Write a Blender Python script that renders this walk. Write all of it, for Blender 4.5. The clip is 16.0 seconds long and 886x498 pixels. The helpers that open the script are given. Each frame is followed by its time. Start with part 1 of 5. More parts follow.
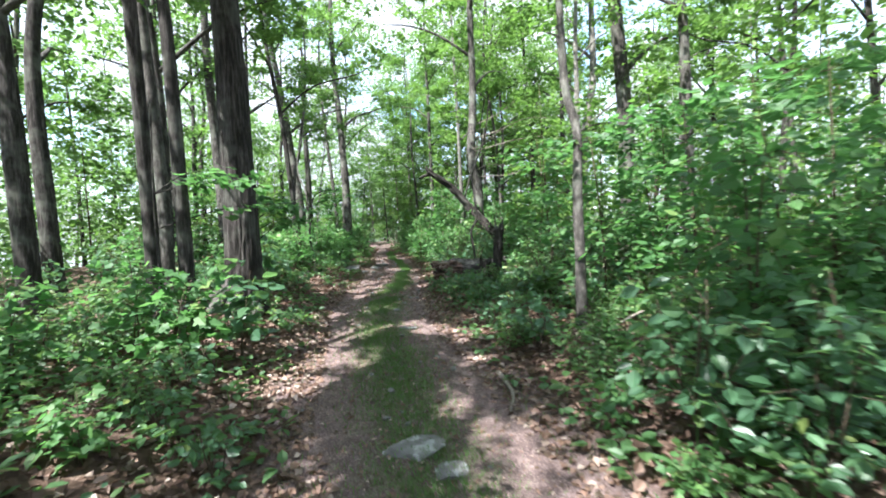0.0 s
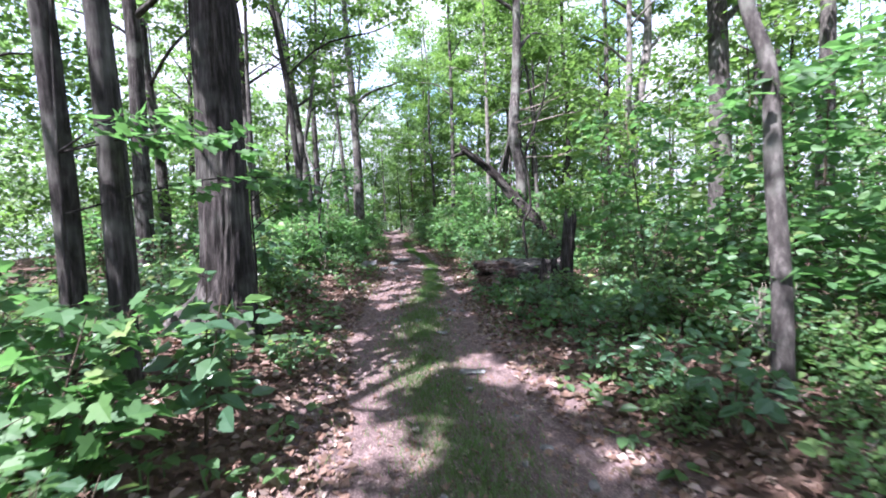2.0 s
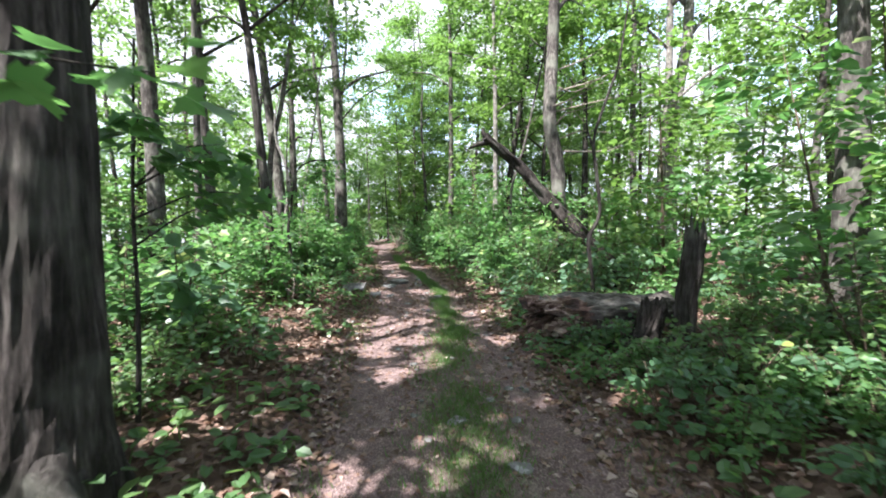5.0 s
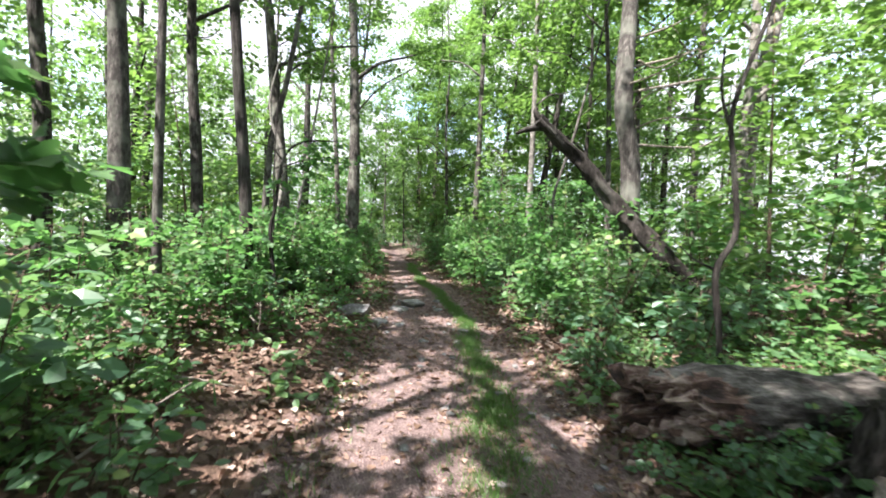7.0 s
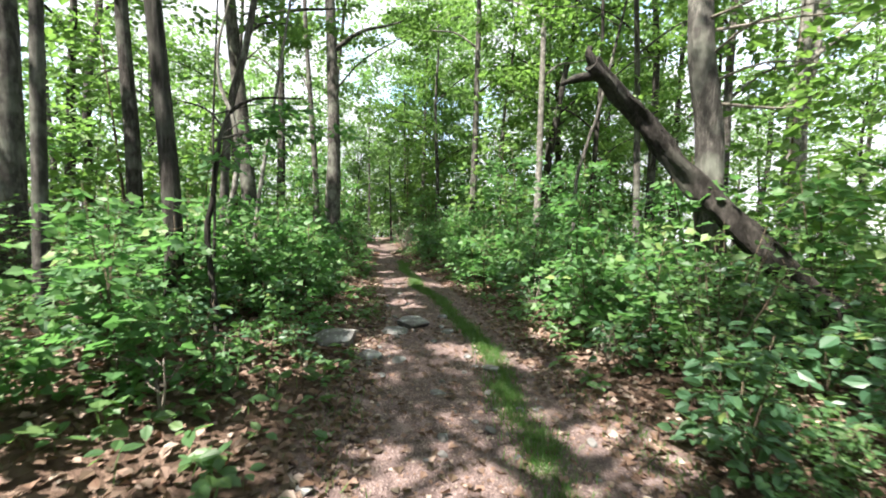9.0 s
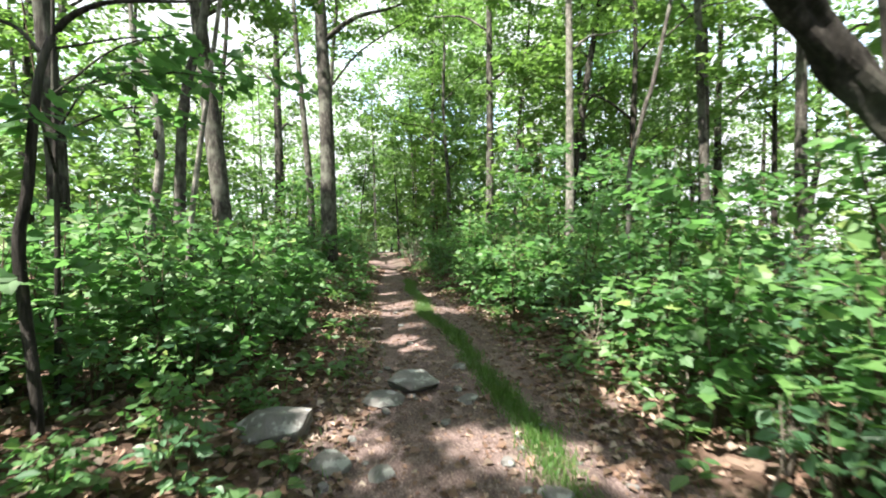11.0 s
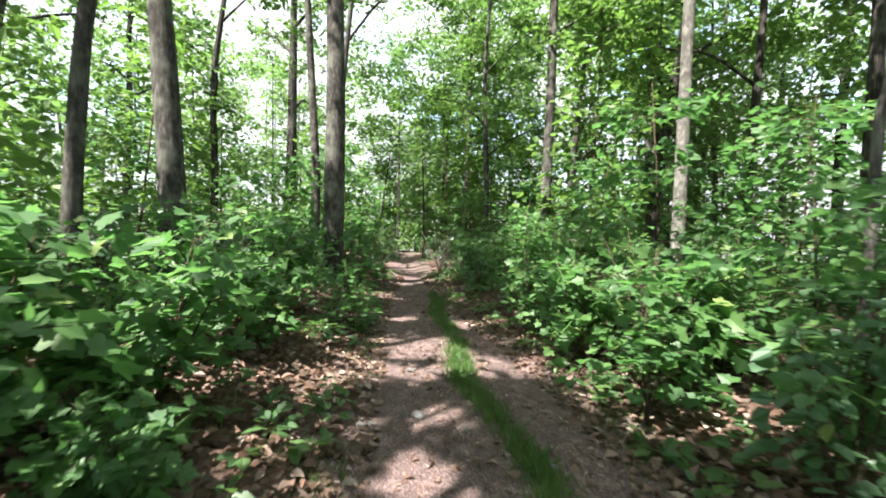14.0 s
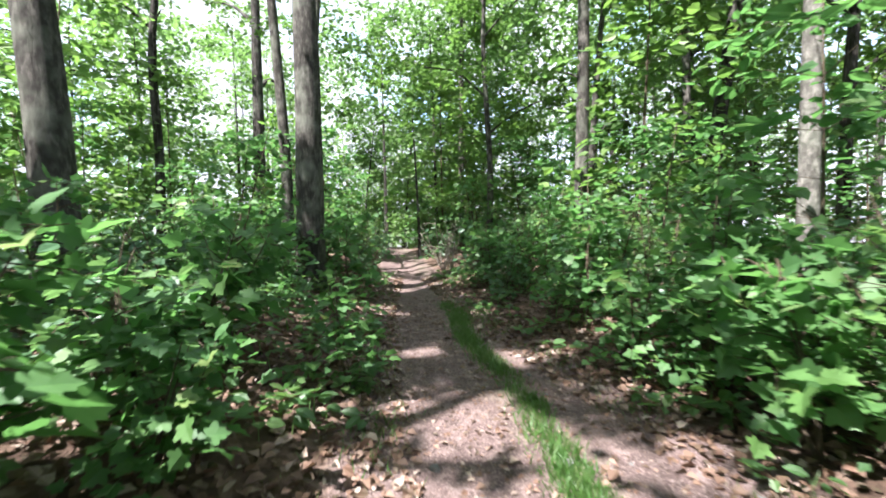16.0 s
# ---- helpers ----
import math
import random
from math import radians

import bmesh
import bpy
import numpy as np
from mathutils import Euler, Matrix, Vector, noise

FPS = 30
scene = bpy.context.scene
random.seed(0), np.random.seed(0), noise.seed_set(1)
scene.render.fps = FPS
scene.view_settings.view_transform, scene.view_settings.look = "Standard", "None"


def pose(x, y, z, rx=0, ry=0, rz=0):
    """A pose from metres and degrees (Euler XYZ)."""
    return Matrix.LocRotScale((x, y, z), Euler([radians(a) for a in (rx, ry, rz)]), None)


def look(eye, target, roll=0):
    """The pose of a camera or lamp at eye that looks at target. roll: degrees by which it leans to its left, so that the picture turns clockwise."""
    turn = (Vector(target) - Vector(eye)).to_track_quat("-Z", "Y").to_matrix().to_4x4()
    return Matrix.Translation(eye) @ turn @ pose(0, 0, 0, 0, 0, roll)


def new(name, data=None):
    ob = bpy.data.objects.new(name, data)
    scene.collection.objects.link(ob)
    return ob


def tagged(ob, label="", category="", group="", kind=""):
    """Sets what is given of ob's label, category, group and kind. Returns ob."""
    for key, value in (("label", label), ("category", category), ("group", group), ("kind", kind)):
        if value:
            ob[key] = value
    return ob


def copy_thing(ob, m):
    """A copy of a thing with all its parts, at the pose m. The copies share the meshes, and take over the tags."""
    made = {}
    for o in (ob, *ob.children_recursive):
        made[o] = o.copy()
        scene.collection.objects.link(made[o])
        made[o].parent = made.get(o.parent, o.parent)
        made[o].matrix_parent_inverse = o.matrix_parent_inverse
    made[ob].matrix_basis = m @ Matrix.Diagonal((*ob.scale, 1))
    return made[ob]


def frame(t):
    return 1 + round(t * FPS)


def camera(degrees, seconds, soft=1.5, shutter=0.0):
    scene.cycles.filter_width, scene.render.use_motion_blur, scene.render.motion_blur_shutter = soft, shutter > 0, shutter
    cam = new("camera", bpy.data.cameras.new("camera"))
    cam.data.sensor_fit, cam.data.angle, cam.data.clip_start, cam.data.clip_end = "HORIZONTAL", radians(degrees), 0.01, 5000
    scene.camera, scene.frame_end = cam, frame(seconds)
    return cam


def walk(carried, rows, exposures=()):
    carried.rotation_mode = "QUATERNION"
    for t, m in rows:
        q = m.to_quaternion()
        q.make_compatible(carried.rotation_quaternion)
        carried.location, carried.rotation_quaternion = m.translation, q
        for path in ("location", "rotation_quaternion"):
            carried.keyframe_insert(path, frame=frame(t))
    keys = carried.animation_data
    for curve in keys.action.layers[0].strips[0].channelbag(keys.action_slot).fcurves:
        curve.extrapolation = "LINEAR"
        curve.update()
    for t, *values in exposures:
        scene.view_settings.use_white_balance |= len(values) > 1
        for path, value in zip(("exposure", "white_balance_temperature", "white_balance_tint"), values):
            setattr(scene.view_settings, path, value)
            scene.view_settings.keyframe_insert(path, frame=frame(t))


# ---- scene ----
cam = camera(91.1, 16.0, soft=1.85, shutter=0.5)
PATH = [
    (0, (0.441, 0.328, 1.454), (0.256, 2.317, 1.37), -2.5),
    (0.5, (0.164, 0.902, 1.462), (-0.049, 2.889, 1.373), -2.4),
    (1, (-0.082, 1.457, 1.487), (-0.253, 3.444, 1.334), -2.9),
    (1.5, (-0.302, 2.024, 1.495), (-0.517, 4.008, 1.365), -1.5),
    (2, (-0.55, 2.538, 1.52), (-0.761, 4.522, 1.386), -1.4),
    (2.5, (-0.743, 3.023, 1.533), (-0.916, 5.012, 1.415), -1.4),
    (3, (-0.9, 3.537, 1.561), (-1.108, 5.524, 1.456), -1.2),
    (3.5, (-1.061, 4.032, 1.536), (-1.256, 6.02, 1.443), -1.5),
    (3.7, (-1.122, 4.222, 1.54), (-1.318, 6.21, 1.449), -1.5),
    (5.8, (-1.722, 6.202, 1.608), (-1.776, 8.199, 1.513), -0.2),
    (6, (-1.763, 6.432, 1.624), (-1.812, 8.429, 1.531), -0.5),
    (6.5, (-1.821, 7.012, 1.621), (-1.856, 9.01, 1.537), 0.6),
    (7, (-1.879, 7.532, 1.634), (-2.067, 9.522, 1.559), 2.8),
    (7.5, (-2.051, 8.028, 1.642), (-2.221, 10.019, 1.562), 1.5),
    (8, (-2.157, 8.507, 1.644), (-2.284, 10.501, 1.556), 3.0),
    (8.5, (-2.256, 8.941, 1.713), (-2.38, 10.934, 1.601), 2.8),
    (8.7, (-2.325, 9.12, 1.7), (-2.446, 11.113, 1.584), 2.4),
    (10.8, (-2.48, 11.297, 1.546), (-2.627, 13.291, 1.495), -0.5),
    (11, (-2.492, 11.483, 1.574), (-2.675, 13.474, 1.524), -0.3),
    (11.5, (-2.559, 11.975, 1.596), (-2.797, 13.961, 1.55), 0.1),
    (12, (-2.583, 12.469, 1.601), (-2.846, 14.451, 1.554), 0.7),
    (12.5, (-2.634, 13.004, 1.632), (-2.978, 14.973, 1.579), 2.0),
    (13, (-2.74, 13.486, 1.667), (-3.081, 15.456, 1.607), 2.6),
    (13.5, (-2.877, 14.007, 1.643), (-3.191, 15.982, 1.588), 2.1),
    (14, (-3.062, 14.508, 1.62), (-3.36, 16.485, 1.561), 2.2),
    (14.5, (-3.287, 15.022, 1.622), (-3.544, 17.005, 1.567), -0.0),
    (15, (-3.496, 15.554, 1.621), (-3.735, 17.539, 1.566), 2.3),
    (15.5, (-3.684, 16.043, 1.592), (-3.91, 18.027, 1.486), 0.7),
    (16, (-3.888, 16.559, 1.58), (-4.103, 18.546, 1.493), -0.1),
]
walk(cam, [(t, look(eye, target, roll)) for t, eye, target, roll in PATH], [(0, 2.38, 5950, 10), (1, 2.4, 5750, 18), (2, 2.44, 5650, 28), (3, 2.46, 5750, 25), (3.5, 2.38, 5850, 19), (6, 2.46, 6250, 17), (7, 2.46, 6350, 16), (8.5, 2.34, 6550, 11),
      (11, 2.46, 6650, 8), (13, 2.42, 6650, 9), (14.5, 2.4, 6400, 14), (15.5, 2.46, 6200, 15), (16, 2.48, 6150, 14)])

# ---- world, sun, exposure ----
world = bpy.data.worlds.new("world")
scene.world = world
world.use_nodes = True
wn = world.node_tree.nodes
sky = wn.new("ShaderNodeTexSky")
sky.sky_type = "NISHITA"
sky.sun_disc = False
SUN_EL, SUN_AZ = 60.0, -138.0  # degrees; azimuth from +y towards +x
sky.sun_elevation, sky.sun_rotation = radians(SUN_EL), radians(SUN_AZ)
sky.air_density, sky.dust_density = 1.0, 1.6
wn["Background"].inputs["Strength"].default_value = 0.15
# broken white cloud over all of the sky
cloud = wn.new("ShaderNodeTexNoise")
cloud.inputs["Scale"].default_value, cloud.inputs["Detail"].default_value, cloud.inputs["Roughness"].default_value = 3.2, 6.0, 0.6
cover = wn.new("ShaderNodeMapRange")
cover.inputs["From Min"].default_value, cover.inputs["From Max"].default_value = 0.36, 0.52
world.node_tree.links.new(cloud.outputs[0], cover.inputs["Value"])
shade_of_cloud = wn.new("ShaderNodeValToRGB")
shade_of_cloud.color_ramp.elements[0].position, shade_of_cloud.color_ramp.elements[0].color = 0.42, (2.7, 2.77, 2.95, 1)
shade_of_cloud.color_ramp.elements[1].position, shade_of_cloud.color_ramp.elements[1].color = 0.62, (1.85, 1.91, 2.1, 1)
world.node_tree.links.new(cloud.outputs[0], shade_of_cloud.inputs[0])
over = wn.new("ShaderNodeMix")
over.data_type = "RGBA"
world.node_tree.links.new(cover.outputs[0], over.inputs[0])
world.node_tree.links.new(sky.outputs[0], over.inputs[6])
world.node_tree.links.new(shade_of_cloud.outputs[0], over.inputs[7])
world.node_tree.links.new(over.outputs[2], wn["Background"].inputs["Color"])

sun_data = bpy.data.lights.new("sun", "SUN")
sun_data.energy, sun_data.angle, sun_data.color = 5.0, radians(0.53), (1.0, 0.95, 0.87)
sun = new("sun", sun_data)
# towards the sun
_d = Vector((math.sin(radians(SUN_AZ)) * math.cos(radians(SUN_EL)), math.cos(radians(SUN_AZ)) * math.cos(radians(SUN_EL)), math.sin(radians(SUN_EL))))
sun.matrix_world = look(_d * 60, (0, 0, 0))

# ---- the lie of the land ----
RNG = np.random.default_rng(7)
TRAIL_Y = (-8, 0, 2.9, 3.8, 5.3, 6.6, 7.5, 8.75, 10.5, 12.4, 14, 15.8, 18, 20.2, 22.6, 26, 36, 60)
TRAIL_L = (-0.2, -0.4, -0.86, -1.35, -1.8, -2.2, -2.55, -2.8, -3.1, -3.3, -3.6, -3.83, -4.35, -4.97, -5.5, -6.1, -9.0, -17.5)
TRAIL_R = (2.3, 1.8, 1.25, 1.0, 0.48, 0.0, -0.2, -0.47, -0.8, -1.07, -1.5, -1.85, -2.3, -3.1, -4.1, -5.1, -8.0, -16.5)
GRASS_C = (1.0, 0.6, 0.05, -0.25, -0.65, -1.2, -1.36, -1.6, -1.7, -1.85, -2.1, -2.52, -3.27, -3.82, -4.4, -5.2, -8.15, -16.8)
LEVEL_Y = (-12, 0, 4, 6.5, 10.7, 13.5, 15.2, 19, 22.8, 26, 32, 46, 120)
LEVEL_Z = (-0.4, -0.22, -0.13, 0.0, 0.13, 0.22, 0.33, 0.37, 0.42, 0.55, 0.9, 0.2, -8)


def lump(x, y, s, k=0.0):
    """Cheap smooth bumps, about -1 to 1."""
    return (np.sin(x * s * 1.3 + 1.7 + k) * np.cos(y * s * 1.1 - 0.6 + k) + 0.6 * np.sin(x * s * 2.9 - y * s * 2.3 + 2.1 + k)
            + 0.35 * np.cos(x * s * 5.3 + y * s * 4.7 + k)) / 1.95


def trail_edges(y):
    return np.interp(y, TRAIL_Y, TRAIL_L), np.interp(y, TRAIL_Y, TRAIL_R)


def off_trail(x, y):
    """Metres outside the trod strip; negative on it."""
    a, b = trail_edges(y)
    return np.maximum(a - x, x - b)


def gz(x, y):
    x, y = np.asarray(x, float), np.asarray(y, float)
    base = np.interp(y, LEVEL_Y, LEVEL_Z)
    a, b = trail_edges(y)
    left, right = np.clip((a - x) / 1.8, 0, 1), np.clip((x - b) / 2.0, 0, 1)
    bank = 0.33 * left * left * (3 - 2 * left) + 0.2 * right * right * (3 - 2 * right)
    d = np.hypot(x + 3, (y - 16) * 0.5)
    drop = -0.1 * np.clip(d - 14, 0, None) ** 1.15
    drop = np.maximum(drop, -24)
    o = np.clip(off_trail(x, y), 0, 1)
    rut = -0.035 * np.exp(-((x - (a + 0.42)) / 0.28) ** 2) - 0.035 * np.exp(-((x - (b - 0.4)) / 0.28) ** 2)
    return base + bank + drop + rut + lump(x, y, 0.9) * 0.07 * o + lump(x, y, 4.0) * 0.012 + lump(x, y, 0.25) * 0.25 * np.clip(d / 12 - 0.5, 0, 1)


# ---- materials ----
def material(name):
    m = bpy.data.materials.new(name)
    m.use_nodes = True
    nt = m.node_tree
    bsdf = nt.nodes["Principled BSDF"]
    return m, nt, bsdf


def ramp(nt, fac, stops):
    r = nt.nodes.new("ShaderNodeValToRGB")
    els = r.color_ramp.elements
    while len(els) < len(stops):
        els.new(0.5)
    for e, (p, c) in zip(els, stops):
        e.position, e.color = p, (*c, 1)
    nt.links.new(fac, r.inputs[0])
    return r.outputs[0]


def tex_noise(nt, scale, detail=4.0, stretch=None, rough=0.6):
    tc = nt.nodes.new("ShaderNodeTexCoord")
    out = tc.outputs["Object"]
    if stretch:
        mp = nt.nodes.new("ShaderNodeMapping")
        mp.inputs["Scale"].default_value = stretch
        nt.links.new(out, mp.inputs[0])
        out = mp.outputs[0]
    n = nt.nodes.new("ShaderNodeTexNoise")
    n.inputs["Scale"].default_value, n.inputs["Detail"].default_value, n.inputs["Roughness"].default_value = scale, detail, rough
    nt.links.new(out, n.inputs["Vector"])
    return n.outputs[0]


def mix(nt, fac, a, b, kind="MIX"):
    m = nt.nodes.new("ShaderNodeMix")
    m.data_type, m.blend_type = "RGBA", kind
    for s, v in ((m.inputs[0], fac), (m.inputs[6], a), (m.inputs[7], b)):
        if hasattr(v, "links"):
            nt.links.new(v, s)
        else:
            s.default_value = v if isinstance(v, (int, float)) else (*v, 1)
    return m.outputs[2]


def bump(nt, bsdf, height, strength, distance):
    b = nt.nodes.new("ShaderNodeBump")
    b.inputs["Strength"].default_value, b.inputs["Distance"].default_value = strength, distance
    nt.links.new(height, b.inputs["Height"])
    nt.links.new(b.outputs[0], bsdf.inputs["Normal"])


def leaf_material(name, stops, trans=(0.2, 0.36, 0.08), rough=0.5, share=0.5):
    """Thin leaf: a waxy face and light let through, hue varied leaf by leaf."""
    m, nt, bsdf = material(name)
    geo = nt.nodes.new("ShaderNodeNewGeometry")
    col = ramp(nt, geo.outputs["Random Per Island"], stops)
    info = nt.nodes.new("ShaderNodeObjectInfo")
    shade = nt.nodes.new("ShaderNodeMath")
    shade.operation = "MULTIPLY"
    nt.links.new(info.outputs["Random"], shade.inputs[0])
    shade.inputs[1].default_value = 0.6
    col = mix(nt, shade.outputs[0], col, mix(nt, 1.0, col, (0.5, 0.62, 0.7), "MULTIPLY"))
    n = tex_noise(nt, 60.0, 2.0)
    col = mix(nt, n, col, mix(nt, 0.35, col, (0.03, 0.07, 0.015)))
    nt.links.new(col, bsdf.inputs["Base Color"])
    bsdf.inputs["Roughness"].default_value = rough
    bsdf.inputs["Specular IOR Level"].default_value = 0.55
    tr = nt.nodes.new("ShaderNodeBsdfTranslucent")
    tint = mix(nt, 0.6, col, trans)
    nt.links.new(tint, tr.inputs[0])
    ms = nt.nodes.new("ShaderNodeMixShader")
    ms.inputs[0].default_value = share
    nt.links.new(bsdf.outputs[0], ms.inputs[1])
    nt.links.new(tr.outputs[0], ms.inputs[2])
    nt.links.new(ms.outputs[0], nt.nodes["Material Output"].inputs[0])
    return m


def bark_material(name, dark, light, lichen=0.0, ridge=9.0, streak=(1, 1, 0.24)):
    m, nt, bsdf = material(name)
    n1 = tex_noise(nt, ridge * 2.0, 7.0, streak, 0.72)
    n2 = tex_noise(nt, 1.7, 3.0)
    n3 = tex_noise(nt, 38.0, 3.0)
    c = ramp(nt, n1, [(0.42, dark), (0.53, tuple(0.72 * a + 0.28 * b for a, b in zip(dark, light))), (0.66, light)])
    c = mix(nt, n3, c, mix(nt, 0.3, c, (0.05, 0.04, 0.03)))
    if lichen:
        f = ramp(nt, n2, [(0.5, (0, 0, 0)), (0.62, (lichen,) * 3)])
        c = mix(nt, f, c, (0.19, 0.2, 0.165))
    nt.links.new(c, bsdf.inputs["Base Color"])
    bsdf.inputs["Roughness"].default_value = 0.92
    bsdf.inputs["Specular IOR Level"].default_value = 0.2
    bump(nt, bsdf, n1, 1.0, 0.04)
    return m


M_BARK = bark_material("bark_oak", (0.01, 0.009, 0.0086), (0.12, 0.108, 0.1), 0.35, 9.0, (1, 1, 0.13))
M_BARK_DARK = bark_material("bark_dark", (0.006, 0.0055, 0.0053), (0.1, 0.088, 0.082), 0.2, 10.0, (1, 1, 0.11))
M_BARK_GREY = bark_material("bark_grey", (0.03, 0.028, 0.026), (0.165, 0.152, 0.138), 0.5, 8.0, (1, 1, 0.28))
M_BARK_PALE = bark_material("bark_pale", (0.1, 0.094, 0.085), (0.36, 0.34, 0.31), 0.4, 6.0, (1, 1, 0.6))
# dead bark of the broken trunk, darkened so its colour carries the shade
M_BARK_DEAD_SHADED = bark_material("shaded_dead_bark", (0.006, 0.0054, 0.005), (0.06, 0.053, 0.048), 0.15, 9.0, (1, 1, 0.3))
M_TWIG = bark_material("twig_bark", (0.06, 0.045, 0.03), (0.2, 0.16, 0.11), 0.0, 14.0)
M_DEADTWIG = bark_material("dead_twig", (0.2, 0.17, 0.14), (0.42, 0.38, 0.33), 0.0, 14.0)
M_LEAF = leaf_material("canopy_leaf", [(0, (0.071, 0.143, 0.039)), (0.5, (0.118, 0.213, 0.049)), (1, (0.185, 0.284, 0.062))], (0.2, 0.38, 0.07))
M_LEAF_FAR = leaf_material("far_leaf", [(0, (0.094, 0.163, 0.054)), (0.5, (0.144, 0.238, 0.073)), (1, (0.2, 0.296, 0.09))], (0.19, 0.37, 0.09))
M_LEAF_MAPLE = leaf_material("maple_leaf", [(0, (0.065, 0.152, 0.055)), (0.55, (0.095, 0.207, 0.064)), (0.95, (0.131, 0.249, 0.068)), (1, (0.287, 0.360, 0.111))], (0.14, 0.34, 0.08), 0.55)
M_LEAF_BROAD = leaf_material("broad_leaf", [(0, (0.064, 0.136, 0.076)), (0.6, (0.090, 0.190, 0.094)), (0.96, (0.120, 0.224, 0.100)), (1, (0.320, 0.367, 0.094))], (0.16, 0.3, 0.07), 0.4)
M_LEAF_LOW = leaf_material("undergrowth_leaf", [(0, (0.062, 0.131, 0.050)), (0.6, (0.091, 0.187, 0.064)), (1, (0.157, 0.235, 0.077))], rough=0.5)
M_GRASS = leaf_material("grass_blade", [(0, (0.038, 0.108, 0.021)), (0.5, (0.064, 0.153, 0.028)), (0.9, (0.093, 0.180, 0.038)), (1, (0.187, 0.207, 0.085))], (0.2, 0.32, 0.06), 0.5, 0.35)
M_LITTER = leaf_material("dead_leaf", [(0.0, (0.05, 0.023, 0.018)), (0.4, (0.135, 0.062, 0.046)), (0.8, (0.23, 0.125, 0.097)), (1.0, (0.44, 0.34, 0.29))], (0.2, 0.1, 0.05), 0.7, 0.15)


def ground_material():
    m, nt, bsdf = material("forest_floor")
    at = nt.nodes.new("ShaderNodeAttribute")
    at.attribute_name = "trod"
    big, mid, fine = tex_noise(nt, 1.4, 4.0), tex_noise(nt, 9.0, 5.0), tex_noise(nt, 70.0, 4.0)
    soil = ramp(nt, mid, [(0.32, (0.06, 0.04, 0.038)), (0.52, (0.145, 0.097, 0.094)), (0.7, (0.38, 0.285, 0.27))])
    soil = mix(nt, 0.55, soil, ramp(nt, fine, [(0.36, (0.045, 0.03, 0.028)), (0.53, (0.165, 0.116, 0.112)), (0.7, (0.54, 0.44, 0.42))]))
    soil = mix(nt, big, soil, mix(nt, 0.4, soil, (0.14, 0.11, 0.095)))
    v = nt.nodes.new("ShaderNodeTexVoronoi")
    v.inputs["Scale"].default_value = 16.0
    tc = nt.nodes.new("ShaderNodeTexCoord")
    nt.links.new(tc.outputs["Object"], v.inputs["Vector"])
    sep = nt.nodes.new("ShaderNodeSeparateColor")
    nt.links.new(v.outputs["Color"], sep.inputs[0])
    duff = ramp(nt, sep.outputs[0], [(0.0, (0.036, 0.024, 0.019)), (0.4, (0.08, 0.05, 0.04)), (0.75, (0.145, 0.095, 0.075)), (1.0, (0.26, 0.19, 0.155))])
    duff = mix(nt, 0.4, duff, ramp(nt, mid, [(0.3, (0.05, 0.032, 0.022)), (0.7, (0.15, 0.1, 0.07))]))
    edge = nt.nodes.new("ShaderNodeMath")
    edge.operation = "MULTIPLY_ADD"
    nt.links.new(mid, edge.inputs[0])
    edge.inputs[1].default_value = 0.9
    nt.links.new(at.outputs["Fac"], edge.inputs[2])
    f = ramp(nt, edge.outputs[0], [(0.72, (0, 0, 0)), (1.02, (1, 1, 1))])
    floor = mix(nt, f, duff, soil)
    green = nt.nodes.new("ShaderNodeAttribute")
    green.attribute_name = "mossy"
    moss = ramp(nt, fine, [(0.3, (0.025, 0.045, 0.012)), (0.7, (0.075, 0.12, 0.03))])
    patchy = nt.nodes.new("ShaderNodeMath")
    patchy.operation = "MULTIPLY"
    nt.links.new(ramp(nt, mid, [(0.4, (0, 0, 0)), (0.56, (1, 1, 1))]), patchy.inputs[0])
    nt.links.new(green.outputs["Fac"], patchy.inputs[1])
    nt.links.new(mix(nt, patchy.outputs[0], floor, moss), bsdf.inputs["Base Color"])
    bsdf.inputs["Roughness"].default_value = 0.95
    bsdf.inputs["Specular IOR Level"].default_value = 0.15
    h = nt.nodes.new("ShaderNodeMath")
    h.operation = "ADD"
    nt.links.new(mid, h.inputs[0])
    nt.links.new(fine, h.inputs[1])
    bump(nt, bsdf, h.outputs[0], 1.0, 0.035)
    return m


M_GROUND = ground_material()


def stone_material():
    m, nt, bsdf = material("grey_stone")
    a, b = tex_noise(nt, 5.0, 6.0), tex_noise(nt, 45.0, 4.0)
    c = ramp(nt, a, [(0.3, (0.06, 0.06, 0.06)), (0.55, (0.12, 0.12, 0.12)), (0.75, (0.2, 0.2, 0.196))])
    c = mix(nt, b, c, mix(nt, 0.5, c, (0.12, 0.10, 0.085)))
    spots = tex_noise(nt, 11.0, 5.0)
    c = mix(nt, ramp(nt, spots, [(0.54, (0, 0, 0)), (0.6, (0.8, 0.8, 0.8))]), c, (0.26, 0.268, 0.258))
    nt.links.new(c, bsdf.inputs["Base Color"])
    bsdf.inputs["Roughness"].default_value = 0.85
    bump(nt, bsdf, b, 0.6, 0.015)
    return m


M_STONE = stone_material()


def rotten_material(name, stops):
    m, nt, bsdf = material(name)
    a = tex_noise(nt, 7.0, 7.0, (0.35, 1, 1), 0.7)
    b = tex_noise(nt, 32.0, 5.0, (0.3, 1, 1), 0.65)
    c = ramp(nt, a, stops)
    c = mix(nt, b, c, mix(nt, 0.55, c, (0.03, 0.018, 0.012)))
    nt.links.new(c, bsdf.inputs["Base Color"])
    bsdf.inputs["Roughness"].default_value = 0.95
    bump(nt, bsdf, b, 1.0, 0.03)
    return m


